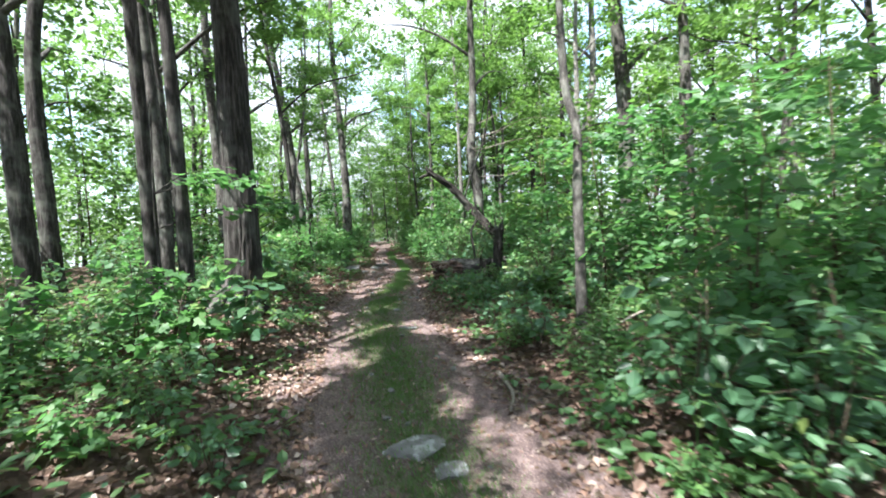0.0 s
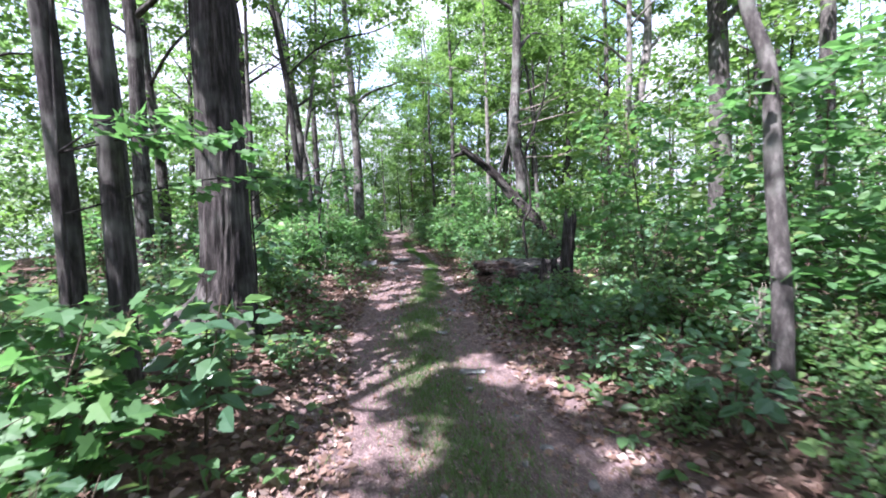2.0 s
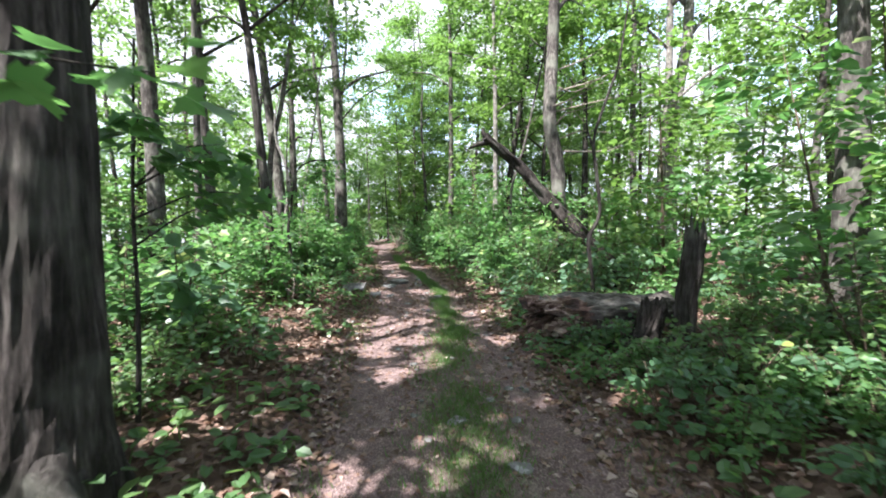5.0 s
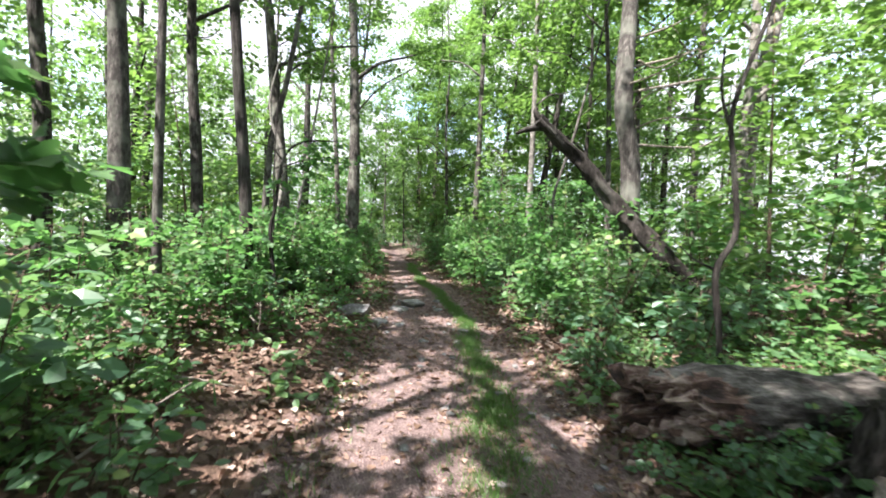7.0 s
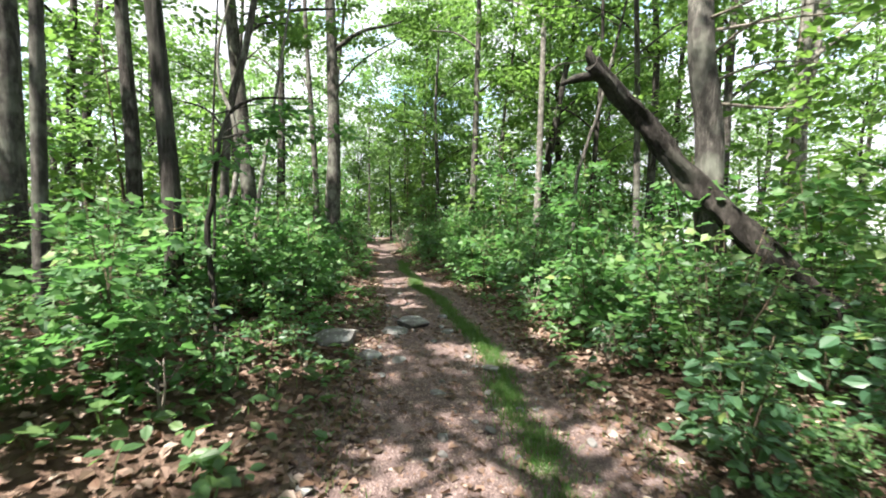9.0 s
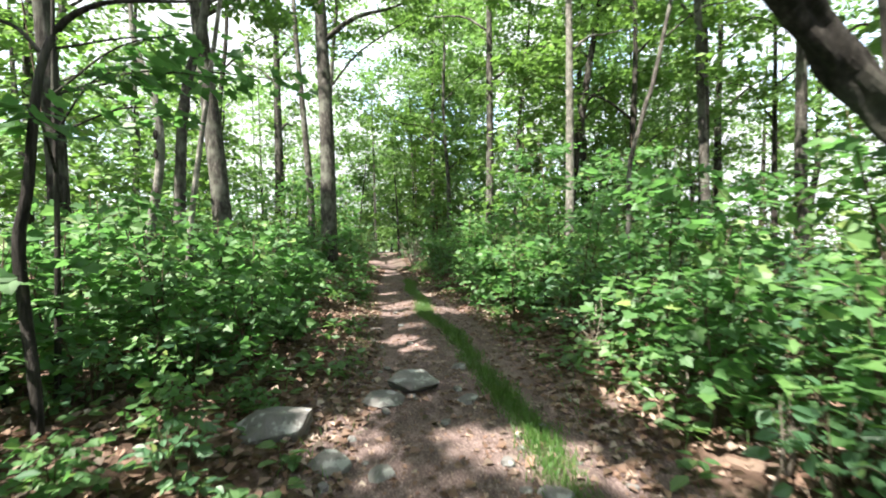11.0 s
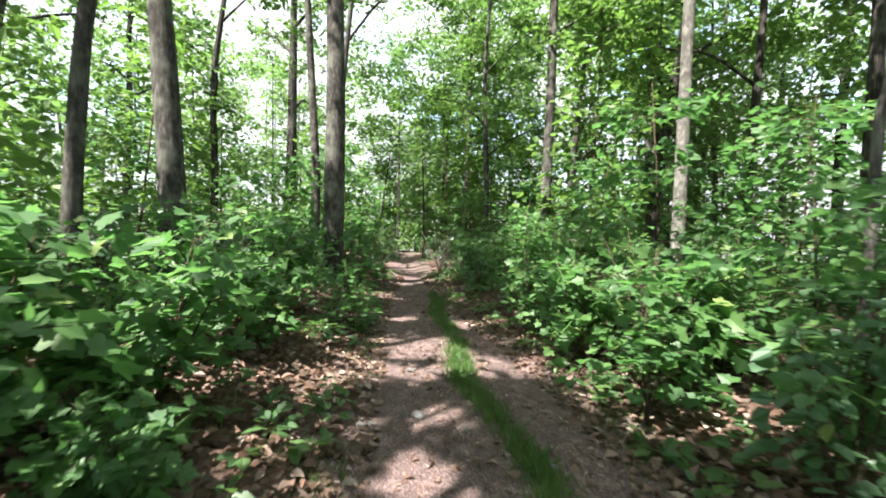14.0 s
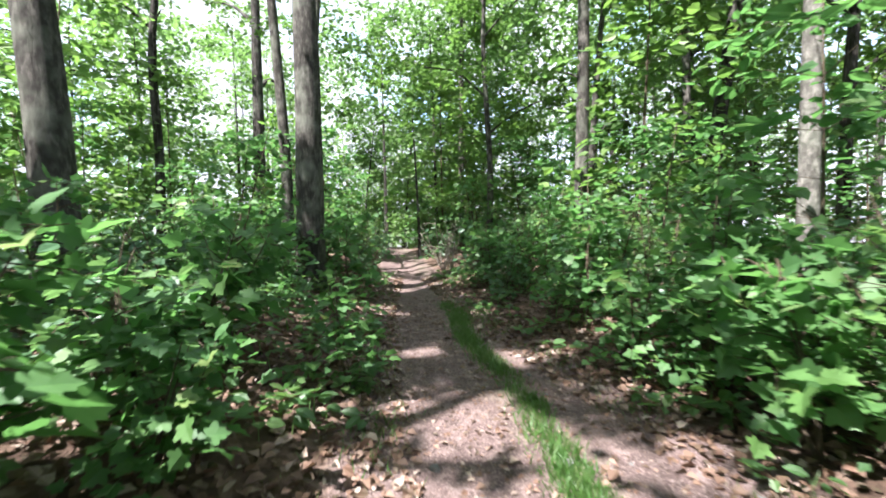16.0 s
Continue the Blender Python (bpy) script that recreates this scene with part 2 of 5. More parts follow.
M_ROT = rotten_material("weathered_log_wood", [(0.42, (0.014, 0.013, 0.012)), (0.51, (0.08, 0.074, 0.066)), (0.62, (0.26, 0.245, 0.22))])
M_HOLE_SHADE = rotten_material("hole_shade", [(0.3, (0.004, 0.003, 0.003)), (0.5, (0.008, 0.006, 0.005)), (0.7, (0.016, 0.012, 0.01))])
M_ROT_RED = rotten_material("rotten_heartwood", [(0.4, (0.014, 0.008, 0.007)), (0.5, (0.12, 0.066, 0.05)), (0.62, (0.42, 0.33, 0.28))])


# ---- mesh helpers ----
def mesh_object(name, verts, tris, mats, parent=None, mat_index=None, smooth=False):
    verts, tris = np.asarray(verts, np.float32), np.asarray(tris, np.int32)
    me = bpy.data.meshes.new(name)
    me.vertices.add(len(verts))
    me.vertices.foreach_set("co", verts.ravel())
    me.loops.add(tris.size)
    me.loops.foreach_set("vertex_index", tris.ravel())
    me.polygons.add(len(tris))
    me.polygons.foreach_set("loop_start", np.arange(0, tris.size, 3, dtype=np.int32))
    if mat_index is not None:
        me.polygons.foreach_set("material_index", np.asarray(mat_index, np.int32))
    me.polygons.foreach_set("use_smooth", np.full(len(tris), smooth))
    me.update(calc_edges=True)
    for m in mats if isinstance(mats, (list, tuple)) else [mats]:
        me.materials.append(m)
    ob = new(name, me)
    if parent:
        ob.parent = parent
    return ob


def part(name, bm, mat, parent, label=""):
    """Links a bmesh as one mesh object under a thing."""
    me = bpy.data.meshes.new(name)
    bm.to_mesh(me)
    bm.free()
    me.materials.append(mat)
    ob = new(name, me)
    ob.parent = parent
    return tagged(ob, label)


def unit(v):
    return v / np.maximum(np.linalg.norm(v, axis=-1, keepdims=True), 1e-9)


def shape_of(outline, mid, cup=0.0):
    """A leaf: an outline fanned round a point of its midrib; edges raised by cup."""
    v = [(mid[0], mid[1], 0.0)] + [(x, y, cup * abs(x) * 2 - 0.12 * max(y - 0.5, 0)) for x, y in outline]
    n = len(outline)
    return np.array(v), np.array([(0, 1 + i, 1 + (i + 1) % n) for i in range(n)])


DIAMOND = (np.array([(0, 0, 0), (0.33, 0.45, 0.07), (0, 1, -0.06), (-0.33, 0.45, 0.07)]), np.array([(0, 1, 2), (0, 2, 3)]))
OVATE = shape_of([(0, 0), (0.24, 0.16), (0.36, 0.45), (0.2, 0.78), (0, 1), (-0.2, 0.78), (-0.36, 0.45), (-0.24, 0.16)], (0, 0.48), 0.1)
MAPLE = shape_of([(0, 0.03), (0.34, -0.06), (0.37, 0.17), (0.56, 0.46), (0.32, 0.55), (0.21, 0.77), (0, 1), (-0.21, 0.77), (-0.32, 0.55), (-0.56, 0.46),
                  (-0.37, 0.17), (-0.34, -0.06)], (0, 0.34), 0.09)
LARGE_MAPLE = shape_of([(0, 0.05), (0.2, -0.07), (0.38, -0.04), (0.33, 0.12), (0.58, 0.3), (0.55, 0.46), (0.3, 0.5), (0.3, 0.72), (0.14, 0.78), (0, 1), (-0.14, 0.78),
                        (-0.3, 0.72), (-0.3, 0.5), (-0.55, 0.46), (-0.58, 0.3), (-0.33, 0.12), (-0.38, -0.04), (-0.2, -0.07)], (0, 0.36), 0.1)
LANCE = (np.array([(0, 0, 0), (0.3, 0.3, 0.05), (0.25, 0.68, 0.04), (0, 1, -0.07), (-0.25, 0.68, 0.04), (-0.3, 0.3, 0.05)]), np.array([(0, 1, 2), (0, 2, 3), (0, 3, 4), (0, 4, 5)]))
BLADE = (np.array([(-0.035, 0, 0), (0.035, 0, 0), (0.025, 0.55, 0.05), (0, 1, 0.22), (-0.025, 0.55, 0.05)]), np.array([(0, 1, 2), (0, 2, 4), (4, 2, 3)]))


def leaves(points, axis, normal, size, shape):
    """Vertices and triangles of one leaf at each point."""
    tv, tf = shape
    points, axis, normal = np.asarray(points), unit(np.asarray(axis)), np.asarray(normal)
    side = unit(np.cross(axis, normal))
    up = np.cross(side, axis)
    s = np.asarray(size)[:, None, None]
    v = points[:, None] + s * (tv[None, :, 0:1] * side[:, None] + tv[None, :, 1:2] * axis[:, None] + tv[None, :, 2:3] * up[:, None])
    f = tf[None] + (np.arange(len(points)) * len(tv))[:, None, None]
    return v.reshape(-1, 3), f.reshape(-1, 3)


def join(pieces):
    vs, fs, k = [], [], 0
    for v, f in pieces:
        vs.append(v)
        fs.append(f + k)
        k += len(v)
    return np.concatenate(vs), np.concatenate(fs)


def smooth_path(pts, n):
    """n points on a Catmull-Rom curve through pts."""
    p = np.array(pts, float)
    p = np.vstack([2 * p[0] - p[1], p, 2 * p[-1] - p[-2]])
    t = np.linspace(0, len(pts) - 1, n)
    i = np.minimum(t.astype(int), len(pts) - 2)
    u = (t - i)[:, None]
    a, b, c, d = p[i], p[i + 1], p[i + 2], p[i + 3]
    return 0.5 * (2 * b + (c - a) * u + (2 * a - 5 * b + 4 * c - d) * u ** 2 + (3 * b - a - 3 * c + d) * u ** 3)


def tube(pts, radii, seg=8, rough=0.0, seed=0.0, ridges=0):
    """A closed tapering tube along pts. rough: share by which its skin is uneven."""
    pts, radii = np.asarray(pts, float), np.asarray(radii, float)
    n = len(pts)
    tan = unit(np.gradient(pts, axis=0))
    ref = np.where(np.abs(tan[:, 2:3]) > 0.8, np.array([[1.0, 0, 0]]), np.array([[0, 0, 1.0]]))
    if np.all(np.abs(tan[:, 2]) > 0.45):
        ref = np.tile([[1.0, 0, 0]], (n, 1))
    a = unit(np.cross(ref, tan))
    b = np.cross(tan, a)
    th = np.linspace(0, 2 * np.pi, seg, endpoint=False)
    r = radii[:, None] * np.ones((1, seg))
    if rough:
        z = np.arange(n)[:, None] * 0.55
        r = r * (1 + rough * (np.sin(th * 3 + z * 0.6 + seed) * 0.5 + np.sin(th * 5 - z * 0.9 + seed * 2) * 0.4 + np.sin(th * 2 + z * 1.7 + seed * 3) * 0.3))
    if ridges:
        z = np.arange(n)[:, None] * 0.16
        w = np.sin(th * ridges + 2.2 * np.sin(z * 2.1 + th * 3 + seed) + 1.4 * np.sin(z * 5.3 - th * 5)) * (0.55 + 0.45 * np.sin(z * 3.7 + th * 4))
        r = r * (1 + 0.03 * w + 0.018 * np.sin(th * (ridges * 2 + 3) + z * 9 + 2 * np.sin(th * 7)))
    v = pts[:, None] + r[..., None] * (np.cos(th)[None, :, None] * a[:, None] + np.sin(th)[None, :, None] * b[:, None])
    v = np.concatenate([v.reshape(-1, 3), pts[:1], pts[-1:]])
    i, j = np.meshgrid(np.arange(n - 1), np.arange(seg), indexing="ij")
    p, q = i * seg + j, i * seg + (j + 1) % seg
    f = np.concatenate([np.stack([p, q, q + seg], -1).reshape(-1, 3), np.stack([p, q + seg, p + seg], -1).reshape(-1, 3)])
    k = np.arange(seg)
    f = np.concatenate([f, np.stack([np.full(seg, n * seg), (k + 1) % seg, k], -1), np.stack([np.full(seg, n * seg + 1), (n - 1) * seg + k, (n - 1) * seg + (k + 1) % seg], -1)])
    return v, f


# ---- the ground sheet ----
def build_ground():
    xs = np.unique(np.concatenate([np.linspace(-320, -14, 40), np.arange(-14, 10, 0.2), np.linspace(10, 320, 40)]))
    ys = np.unique(np.concatenate([np.linspace(-300, -4, 36), np.arange(-4, 34, 0.24), np.linspace(34, 330, 44)]))
    gx, gy = np.meshgrid(xs, ys)
    v = np.stack([gx, gy, gz(gx, gy)], -1).reshape(-1, 3)
    w = len(xs)
    i, j = np.meshgrid(np.arange(len(ys) - 1), np.arange(w - 1), indexing="ij")
    p = i * w + j
    f = np.concatenate([np.stack([p, p + 1, p + w + 1], -1).reshape(-1, 3), np.stack([p, p + w + 1, p + w], -1).reshape(-1, 3)])
    ob = mesh_object("ground", v, f, M_GROUND, smooth=True)
    o = off_trail(v[:, 0], v[:, 1])
    g = np.interp(v[:, 1], TRAIL_Y, GRASS_C)
    trod = np.clip(0.75 - o / 0.5, 0, 1) * (1 - 0.25 * np.exp(-((v[:, 0] - g) / 0.25) ** 2))
    at = ob.data.attributes.new("trod", "FLOAT", "POINT")
    at.data.foreach_set("value", trod.astype(np.float32))
    at = ob.data.attributes.new("mossy", "FLOAT", "POINT")
    at.data.foreach_set("value", (np.exp(-((v[:, 0] - g) / np.interp(v[:, 1], (2, 8, 13), (0.42, 0.26, 0.12))) ** 2) * np.interp(v[:, 1], (6, 10), (0.85, 0.5))).astype(np.float32))
    return tagged(ob, "forest floor of brown duff with a trod reddish dirt track", "ground", kind="structure")


build_ground()


# ---- trees ----
def clear_of_walk(p, gap):
    """True for points that keep gap metres away from the line walked, at head height."""
    c = np.interp(p[:, 1], (-1, 0.3, 4, 6.2, 9, 11.3, 13, 16.6, 18), (0.7, 0.44, -1.06, -1.72, -2.3, -2.48, -2.63, -3.89, -4.4))
    far = (p[:, 1] > 17.6) | (p[:, 1] < -0.6)
    return far | (np.abs(p[:, 0] - c) > gap) | (p[:, 2] > gz(p[:, 0], p[:, 1]) + 2.6)


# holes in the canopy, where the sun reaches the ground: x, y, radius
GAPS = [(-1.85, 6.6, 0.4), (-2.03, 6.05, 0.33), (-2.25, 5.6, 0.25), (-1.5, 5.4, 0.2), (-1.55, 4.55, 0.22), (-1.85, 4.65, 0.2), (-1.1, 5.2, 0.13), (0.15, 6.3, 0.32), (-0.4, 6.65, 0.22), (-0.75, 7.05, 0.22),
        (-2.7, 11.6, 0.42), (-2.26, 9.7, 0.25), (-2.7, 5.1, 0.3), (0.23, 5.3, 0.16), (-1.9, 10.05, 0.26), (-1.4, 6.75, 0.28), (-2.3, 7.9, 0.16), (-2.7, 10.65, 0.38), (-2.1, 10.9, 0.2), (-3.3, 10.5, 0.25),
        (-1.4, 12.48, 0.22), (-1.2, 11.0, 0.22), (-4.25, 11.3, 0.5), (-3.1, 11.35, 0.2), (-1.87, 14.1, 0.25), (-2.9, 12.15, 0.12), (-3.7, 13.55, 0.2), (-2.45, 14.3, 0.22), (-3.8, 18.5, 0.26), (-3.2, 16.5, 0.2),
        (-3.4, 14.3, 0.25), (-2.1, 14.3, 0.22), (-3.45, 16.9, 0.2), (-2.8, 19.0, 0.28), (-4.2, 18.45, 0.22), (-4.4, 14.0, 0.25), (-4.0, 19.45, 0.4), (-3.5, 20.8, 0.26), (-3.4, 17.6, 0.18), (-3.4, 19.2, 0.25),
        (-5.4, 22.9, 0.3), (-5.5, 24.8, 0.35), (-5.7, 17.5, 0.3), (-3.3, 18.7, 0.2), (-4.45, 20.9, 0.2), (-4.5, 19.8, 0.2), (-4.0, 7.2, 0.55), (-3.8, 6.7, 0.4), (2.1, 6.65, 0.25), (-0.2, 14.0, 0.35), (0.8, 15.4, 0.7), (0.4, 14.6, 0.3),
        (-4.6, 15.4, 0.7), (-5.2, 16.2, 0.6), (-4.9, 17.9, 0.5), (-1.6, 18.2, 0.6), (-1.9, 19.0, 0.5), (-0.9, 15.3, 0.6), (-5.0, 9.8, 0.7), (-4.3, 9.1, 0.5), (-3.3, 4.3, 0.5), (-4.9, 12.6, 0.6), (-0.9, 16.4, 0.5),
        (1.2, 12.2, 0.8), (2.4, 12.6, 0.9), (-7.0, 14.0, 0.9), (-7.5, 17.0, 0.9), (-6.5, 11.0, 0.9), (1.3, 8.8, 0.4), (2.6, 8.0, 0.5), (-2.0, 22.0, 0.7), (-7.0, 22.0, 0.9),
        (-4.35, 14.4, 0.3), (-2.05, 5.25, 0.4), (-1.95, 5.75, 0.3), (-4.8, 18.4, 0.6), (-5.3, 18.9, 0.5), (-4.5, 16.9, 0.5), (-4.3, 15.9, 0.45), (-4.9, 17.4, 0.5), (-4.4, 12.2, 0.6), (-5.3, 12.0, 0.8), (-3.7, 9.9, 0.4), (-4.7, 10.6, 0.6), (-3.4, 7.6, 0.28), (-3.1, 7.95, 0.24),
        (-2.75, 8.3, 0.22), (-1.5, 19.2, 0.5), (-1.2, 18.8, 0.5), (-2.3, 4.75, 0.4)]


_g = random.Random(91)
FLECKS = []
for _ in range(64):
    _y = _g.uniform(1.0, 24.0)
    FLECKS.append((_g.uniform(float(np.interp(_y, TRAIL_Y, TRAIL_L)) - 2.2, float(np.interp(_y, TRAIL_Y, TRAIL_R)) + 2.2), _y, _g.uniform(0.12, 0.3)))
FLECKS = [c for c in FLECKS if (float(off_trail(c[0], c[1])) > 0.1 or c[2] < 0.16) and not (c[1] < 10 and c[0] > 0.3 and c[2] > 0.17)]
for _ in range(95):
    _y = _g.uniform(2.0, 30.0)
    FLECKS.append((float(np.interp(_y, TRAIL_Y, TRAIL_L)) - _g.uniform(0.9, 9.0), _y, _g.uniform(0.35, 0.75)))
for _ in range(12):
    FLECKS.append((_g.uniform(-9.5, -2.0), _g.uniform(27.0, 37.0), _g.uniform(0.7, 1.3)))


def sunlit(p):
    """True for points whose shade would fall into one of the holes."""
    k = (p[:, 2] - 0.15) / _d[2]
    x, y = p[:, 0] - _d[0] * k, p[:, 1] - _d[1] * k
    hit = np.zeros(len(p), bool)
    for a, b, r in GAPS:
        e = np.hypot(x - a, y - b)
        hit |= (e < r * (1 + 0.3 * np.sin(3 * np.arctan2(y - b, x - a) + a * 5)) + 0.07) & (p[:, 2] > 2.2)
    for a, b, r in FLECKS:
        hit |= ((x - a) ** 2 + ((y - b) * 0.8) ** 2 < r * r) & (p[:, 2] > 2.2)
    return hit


def crown_leaves(rng, centres, radii, per, size, shape=DIAMOND, flat=0.38, gap=0.8):
    c = np.repeat(centres, per, axis=0)
    r = np.repeat(radii, per)[:, None]
    d = rng.normal(size=(len(c), 3))
    d = unit(d) * rng.random((len(c), 1)) ** 0.45
    p = c + d * r * np.array([1, 1, flat])
    p = p[clear_of_walk(p, gap)]
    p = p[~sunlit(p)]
    n = len(p)
    ax = rng.normal(size=(n, 3)) * np.array([1, 1, 0.35]) - np.array([0, 0, 0.25])
    nm = rng.normal(size=(n, 3)) * 0.5 + np.array([0, 0, 1.0])
    return leaves(p, ax, nm, size * (0.65 + 0.7 * rng.random(n)), shape)


def build_tree(name, pts, r0, height, bark, label, seed, crown_from=4.2, spread=2.6, clusters=34, per=60, leaf=0.15, limbs=7, flare=1.5, seg=12, ridges=0, category="tree", group=""):
    """A tree: a tapering trunk that follows pts, limbs and a crown of separate leaves. pts are (x, y, metres above the soil)."""
    rng = np.random.default_rng(seed)
    base = np.array(pts[0][:2])
    z0 = float(gz(*base)) - 0.12
    root = new(name)
    root.location = (base[0], base[1], z0)
    tagged(root, label, category, group)
    P = [np.array([x - base[0], y - base[1], z + (0.12 if i else 0.0)]) for i, (x, y, z) in enumerate(pts)]
    top = P[-1]
    lean = (P[-1] - P[-2]) / max(np.linalg.norm(P[-1] - P[-2]), 0.01)
    lean = lean * 0.5 + np.array([0, 0, 0.5])
    z = top[2]
    while z < height - 0.5:
        step = min(3.0, height - z)
        top = top + lean * step / lean[2] + np.array([*rng.normal(0, 0.16, 2), 0])
        lean = lean * 0.6 + np.array([0, 0, 0.4])
        P.append(top)
        z = top[2]
    n = max(int(height * 4), 10) if seg >= 12 else max(int(height * 2), 8)
    path = smooth_path(P, n)
    u = path[:, 2] / max(height, 0.1)
    rad = r0 * np.clip(1 - 0.82 * np.clip(u, 0, 1) ** 1.1, 0.1, 1)
    rad = rad * (1 + (flare - 1) * np.exp(-path[:, 2] / (r0 * 1.1 + 0.06)))
    v, f = tube(path, rad, seg, 0.05, seed, ridges)
    mesh_object("trunk", v, f, bark, root, smooth=not ridges)
    centres, radii = [], []
    for k in range(limbs):
        h = crown_from + (height - crown_from - 0.5) * (k + 0.4 * rng.random()) / limbs
        i = int(np.argmin(np.abs(path[:, 2] - h)))
        az = k * 2.4 + rng.random() * 1.2
        turns = [np.array([[math.cos(az + e), math.sin(az + e), 0.4]]) for e in (0, 0.5, -0.5, 1.0, -1.0)]
        at_limb = np.array([base[0], base[1], z0]) + path[i]
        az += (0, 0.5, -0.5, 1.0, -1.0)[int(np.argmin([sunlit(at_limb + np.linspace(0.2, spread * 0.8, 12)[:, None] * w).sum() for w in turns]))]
        ln = spread * (0.6 + 0.6 * rng.random()) * (1 - 0.45 * (h - crown_from) / max(height - crown_from, 1))
        d = np.array([math.cos(az), math.sin(az), 0.0])
        s = path[i]
        lp = smooth_path([s, s + d * ln * 0.35 + [0, 0, ln * 0.28], s + d * ln * 0.7 + [0, 0, ln * 0.42] + rng.normal(0, 0.12, 3), s + d * ln + [0, 0, ln * 0.5]], 9)
        lr = np.linspace(rad[i] * 0.5, 0.012, 9)
        v, f = tube(lp, lr, 6)
        mesh_object("limb", v, f, bark, root, smooth=True)
        for m in range(max(1, clusters * 6 // 5 // limbs)):
            q = lp[rng.integers(3, 9)] + rng.normal(0, 0.6, 3) * [1, 1, 0.7]
            centres.append(q)
            radii.append(0.4 + 0.4 * rng.random())
    if centres:
        C = np.array(centres) + [base[0], base[1], z0]
        v, f = crown_leaves(rng, C, np.array(radii), int(per * 1.45), leaf)
        if len(v):
            mesh_object("crown", v - [base[0], base[1], z0], f, M_LEAF, root)
    return root


def dead_branches(root, spots, seed, mat, length=0.9):
    rng = np.random.default_rng(seed)
    for s in spots:
        az = rng.random() * 6.28
        d = np.array([math.cos(az), math.sin(az), 0.15])
        lp = smooth_path([np.array(s), np.array(s) + d * length * 0.5 + rng.normal(0, 0.06, 3), np.array(s) + d * length + rng.normal(0, 0.1, 3)], 7)
        pieces = [tube(lp, np.linspace(0.02, 0.005, 7), 5)]
        for k in (3, 4, 5):
            e = lp[k] + rng.normal(0, 0.22, 3)
            pieces.append(tube([lp[k], (lp[k] + e) / 2 + rng.normal(0, 0.02, 3), e], [0.009, 0.007, 0.003], 4))
        v, f = join(pieces)
        mesh_object("dead_branch", v, f, mat, root, smooth=True)


OAK = "tall oak with dark furrowed bark and a leafy crown"
SLIM = "slim dark-barked forest tree with a leafy crown"
GREY = "straight grey-barked forest tree with a leafy crown"
PALE = "pale sunlit smooth-barked tree with a leafy crown"

big = build_tree("oak_tree", [(-3.66, 7.36, 0), (-3.64, 7.38, 1.0), (-3.67, 7.42, 3.2), (-3.73, 7.45, 6)], 0.285, 17, M_BARK_DARK,
                 "massive old oak with dark furrowed bark and flared roots", 1, 5.5, 4.2, 44, 60, 0.15, 9, 1.4, 56, 17)
build_tree("tree", [(-3.98, 5.74, 0), (-3.95, 5.74, 1.2), (-3.82, 5.5, 3.9), (-3.78, 5.4, 5)], 0.1, 13, M_BARK, SLIM, 2, 4.8, 2.8, 46, 70)
build_tree("tree", [(-3.4, 5.6, 0), (-3.36, 5.57, 1.2), (-3.38, 5.52, 3.8), (-3.45, 5.5, 5)], 0.095, 13, M_BARK, SLIM, 3, 4.9, 2.4, 30, 60)
build_tree("tree", [(-5.4, 7.9, 0), (-5.42, 7.88, 2.4), (-5.5, 7.8, 5)], 0.12, 14, M_BARK_GREY, GREY, 4, 5.2, 2.8, 44, 65)
build_tree("tree", [(-6.9, 6.7, 0), (-6.95, 6.7, 2), (-7.1, 6.7, 5)], 0.17, 15, M_BARK, OAK, 5, 5.0, 3.2, 36, 60)
build_tree("tree", [(-8.45, 8.55, 0), (-8.5, 8.55, 2), (-8.6, 8.6, 5)], 0.18, 15, M_BARK, OAK, 6, 5.0, 3.2, 36, 60)
build_tree("tree", [(1.66, 6.02, 0), (1.69, 6.1, 0.7), (1.72, 6.3, 1.7), (1.78, 6.5, 2.6), (1.68, 6.65, 3.2), (1.66, 6.8, 4.2)], 0.075, 11, M_BARK_GREY, "slender bent grey tree beside the track", 7, 4.6, 2.2, 26, 55)
build_tree("tree", [(4.4, 12.5, 0), (4.41, 12.53, 2.2), (4.3, 12.5, 5)], 0.24, 16, M_BARK_GREY, "thick grey oak lit by the sun among leaves", 8, 5.0, 3.6, 40, 60)
build_tree("tree", [(5.0, 10.45, 0), (5.02, 10.46, 2.5), (5.0, 10.5, 5)], 0.14, 14, M_BARK_GREY, GREY, 9, 4.6, 2.8, 34, 60)
build_tree("tree", [(-8.1, 11.4, 0), (-8.1, 11.4, 1.2), (-8.2, 11.57, 5.2)], 0.19, 16, M_BARK, OAK, 10, 5.4, 4.2, 84, 75)
build_tree("tree", [(-6.8, 13.65, 0), (-6.78, 13.63, 3), (-6.8, 13.7, 6)], 0.075, 12, M_BARK_GREY, SLIM, 11, 5.0, 2.6, 40, 60)
build_tree("tree", [(-11.0, 15.7, 0), (-11.12, 15.78, 3), (-11.4, 15.8, 6)], 0.18, 15, M_BARK, OAK, 12, 5.0, 3.0, 46, 70)
build_tree("tree", [(-8.7, 15.05, 0), (-8.74, 15.07, 2.6), (-8.88, 15.1, 4.9)], 0.2, 16, M_BARK_GREY, "straight grey oak with a sun-streaked trunk", 13, 5.6, 3.4, 52, 70)
build_tree("tree", [(-8.85, 17.5, 0), (-8.93, 17.55, 2.1), (-9.15, 17.55, 5.0)], 0.15, 15, M_BARK, SLIM, 14, 5.6, 3.0, 48, 70)
build_tree("tree", [(-5.42, 13.75, 0), (-5.45, 13.74, 1.2), (-5.6, 13.7, 3), (-5.75, 13.7, 4.6)], 0.095, 13, M_BARK_DARK, SLIM, 15, 4.8, 2.8, 46, 65)
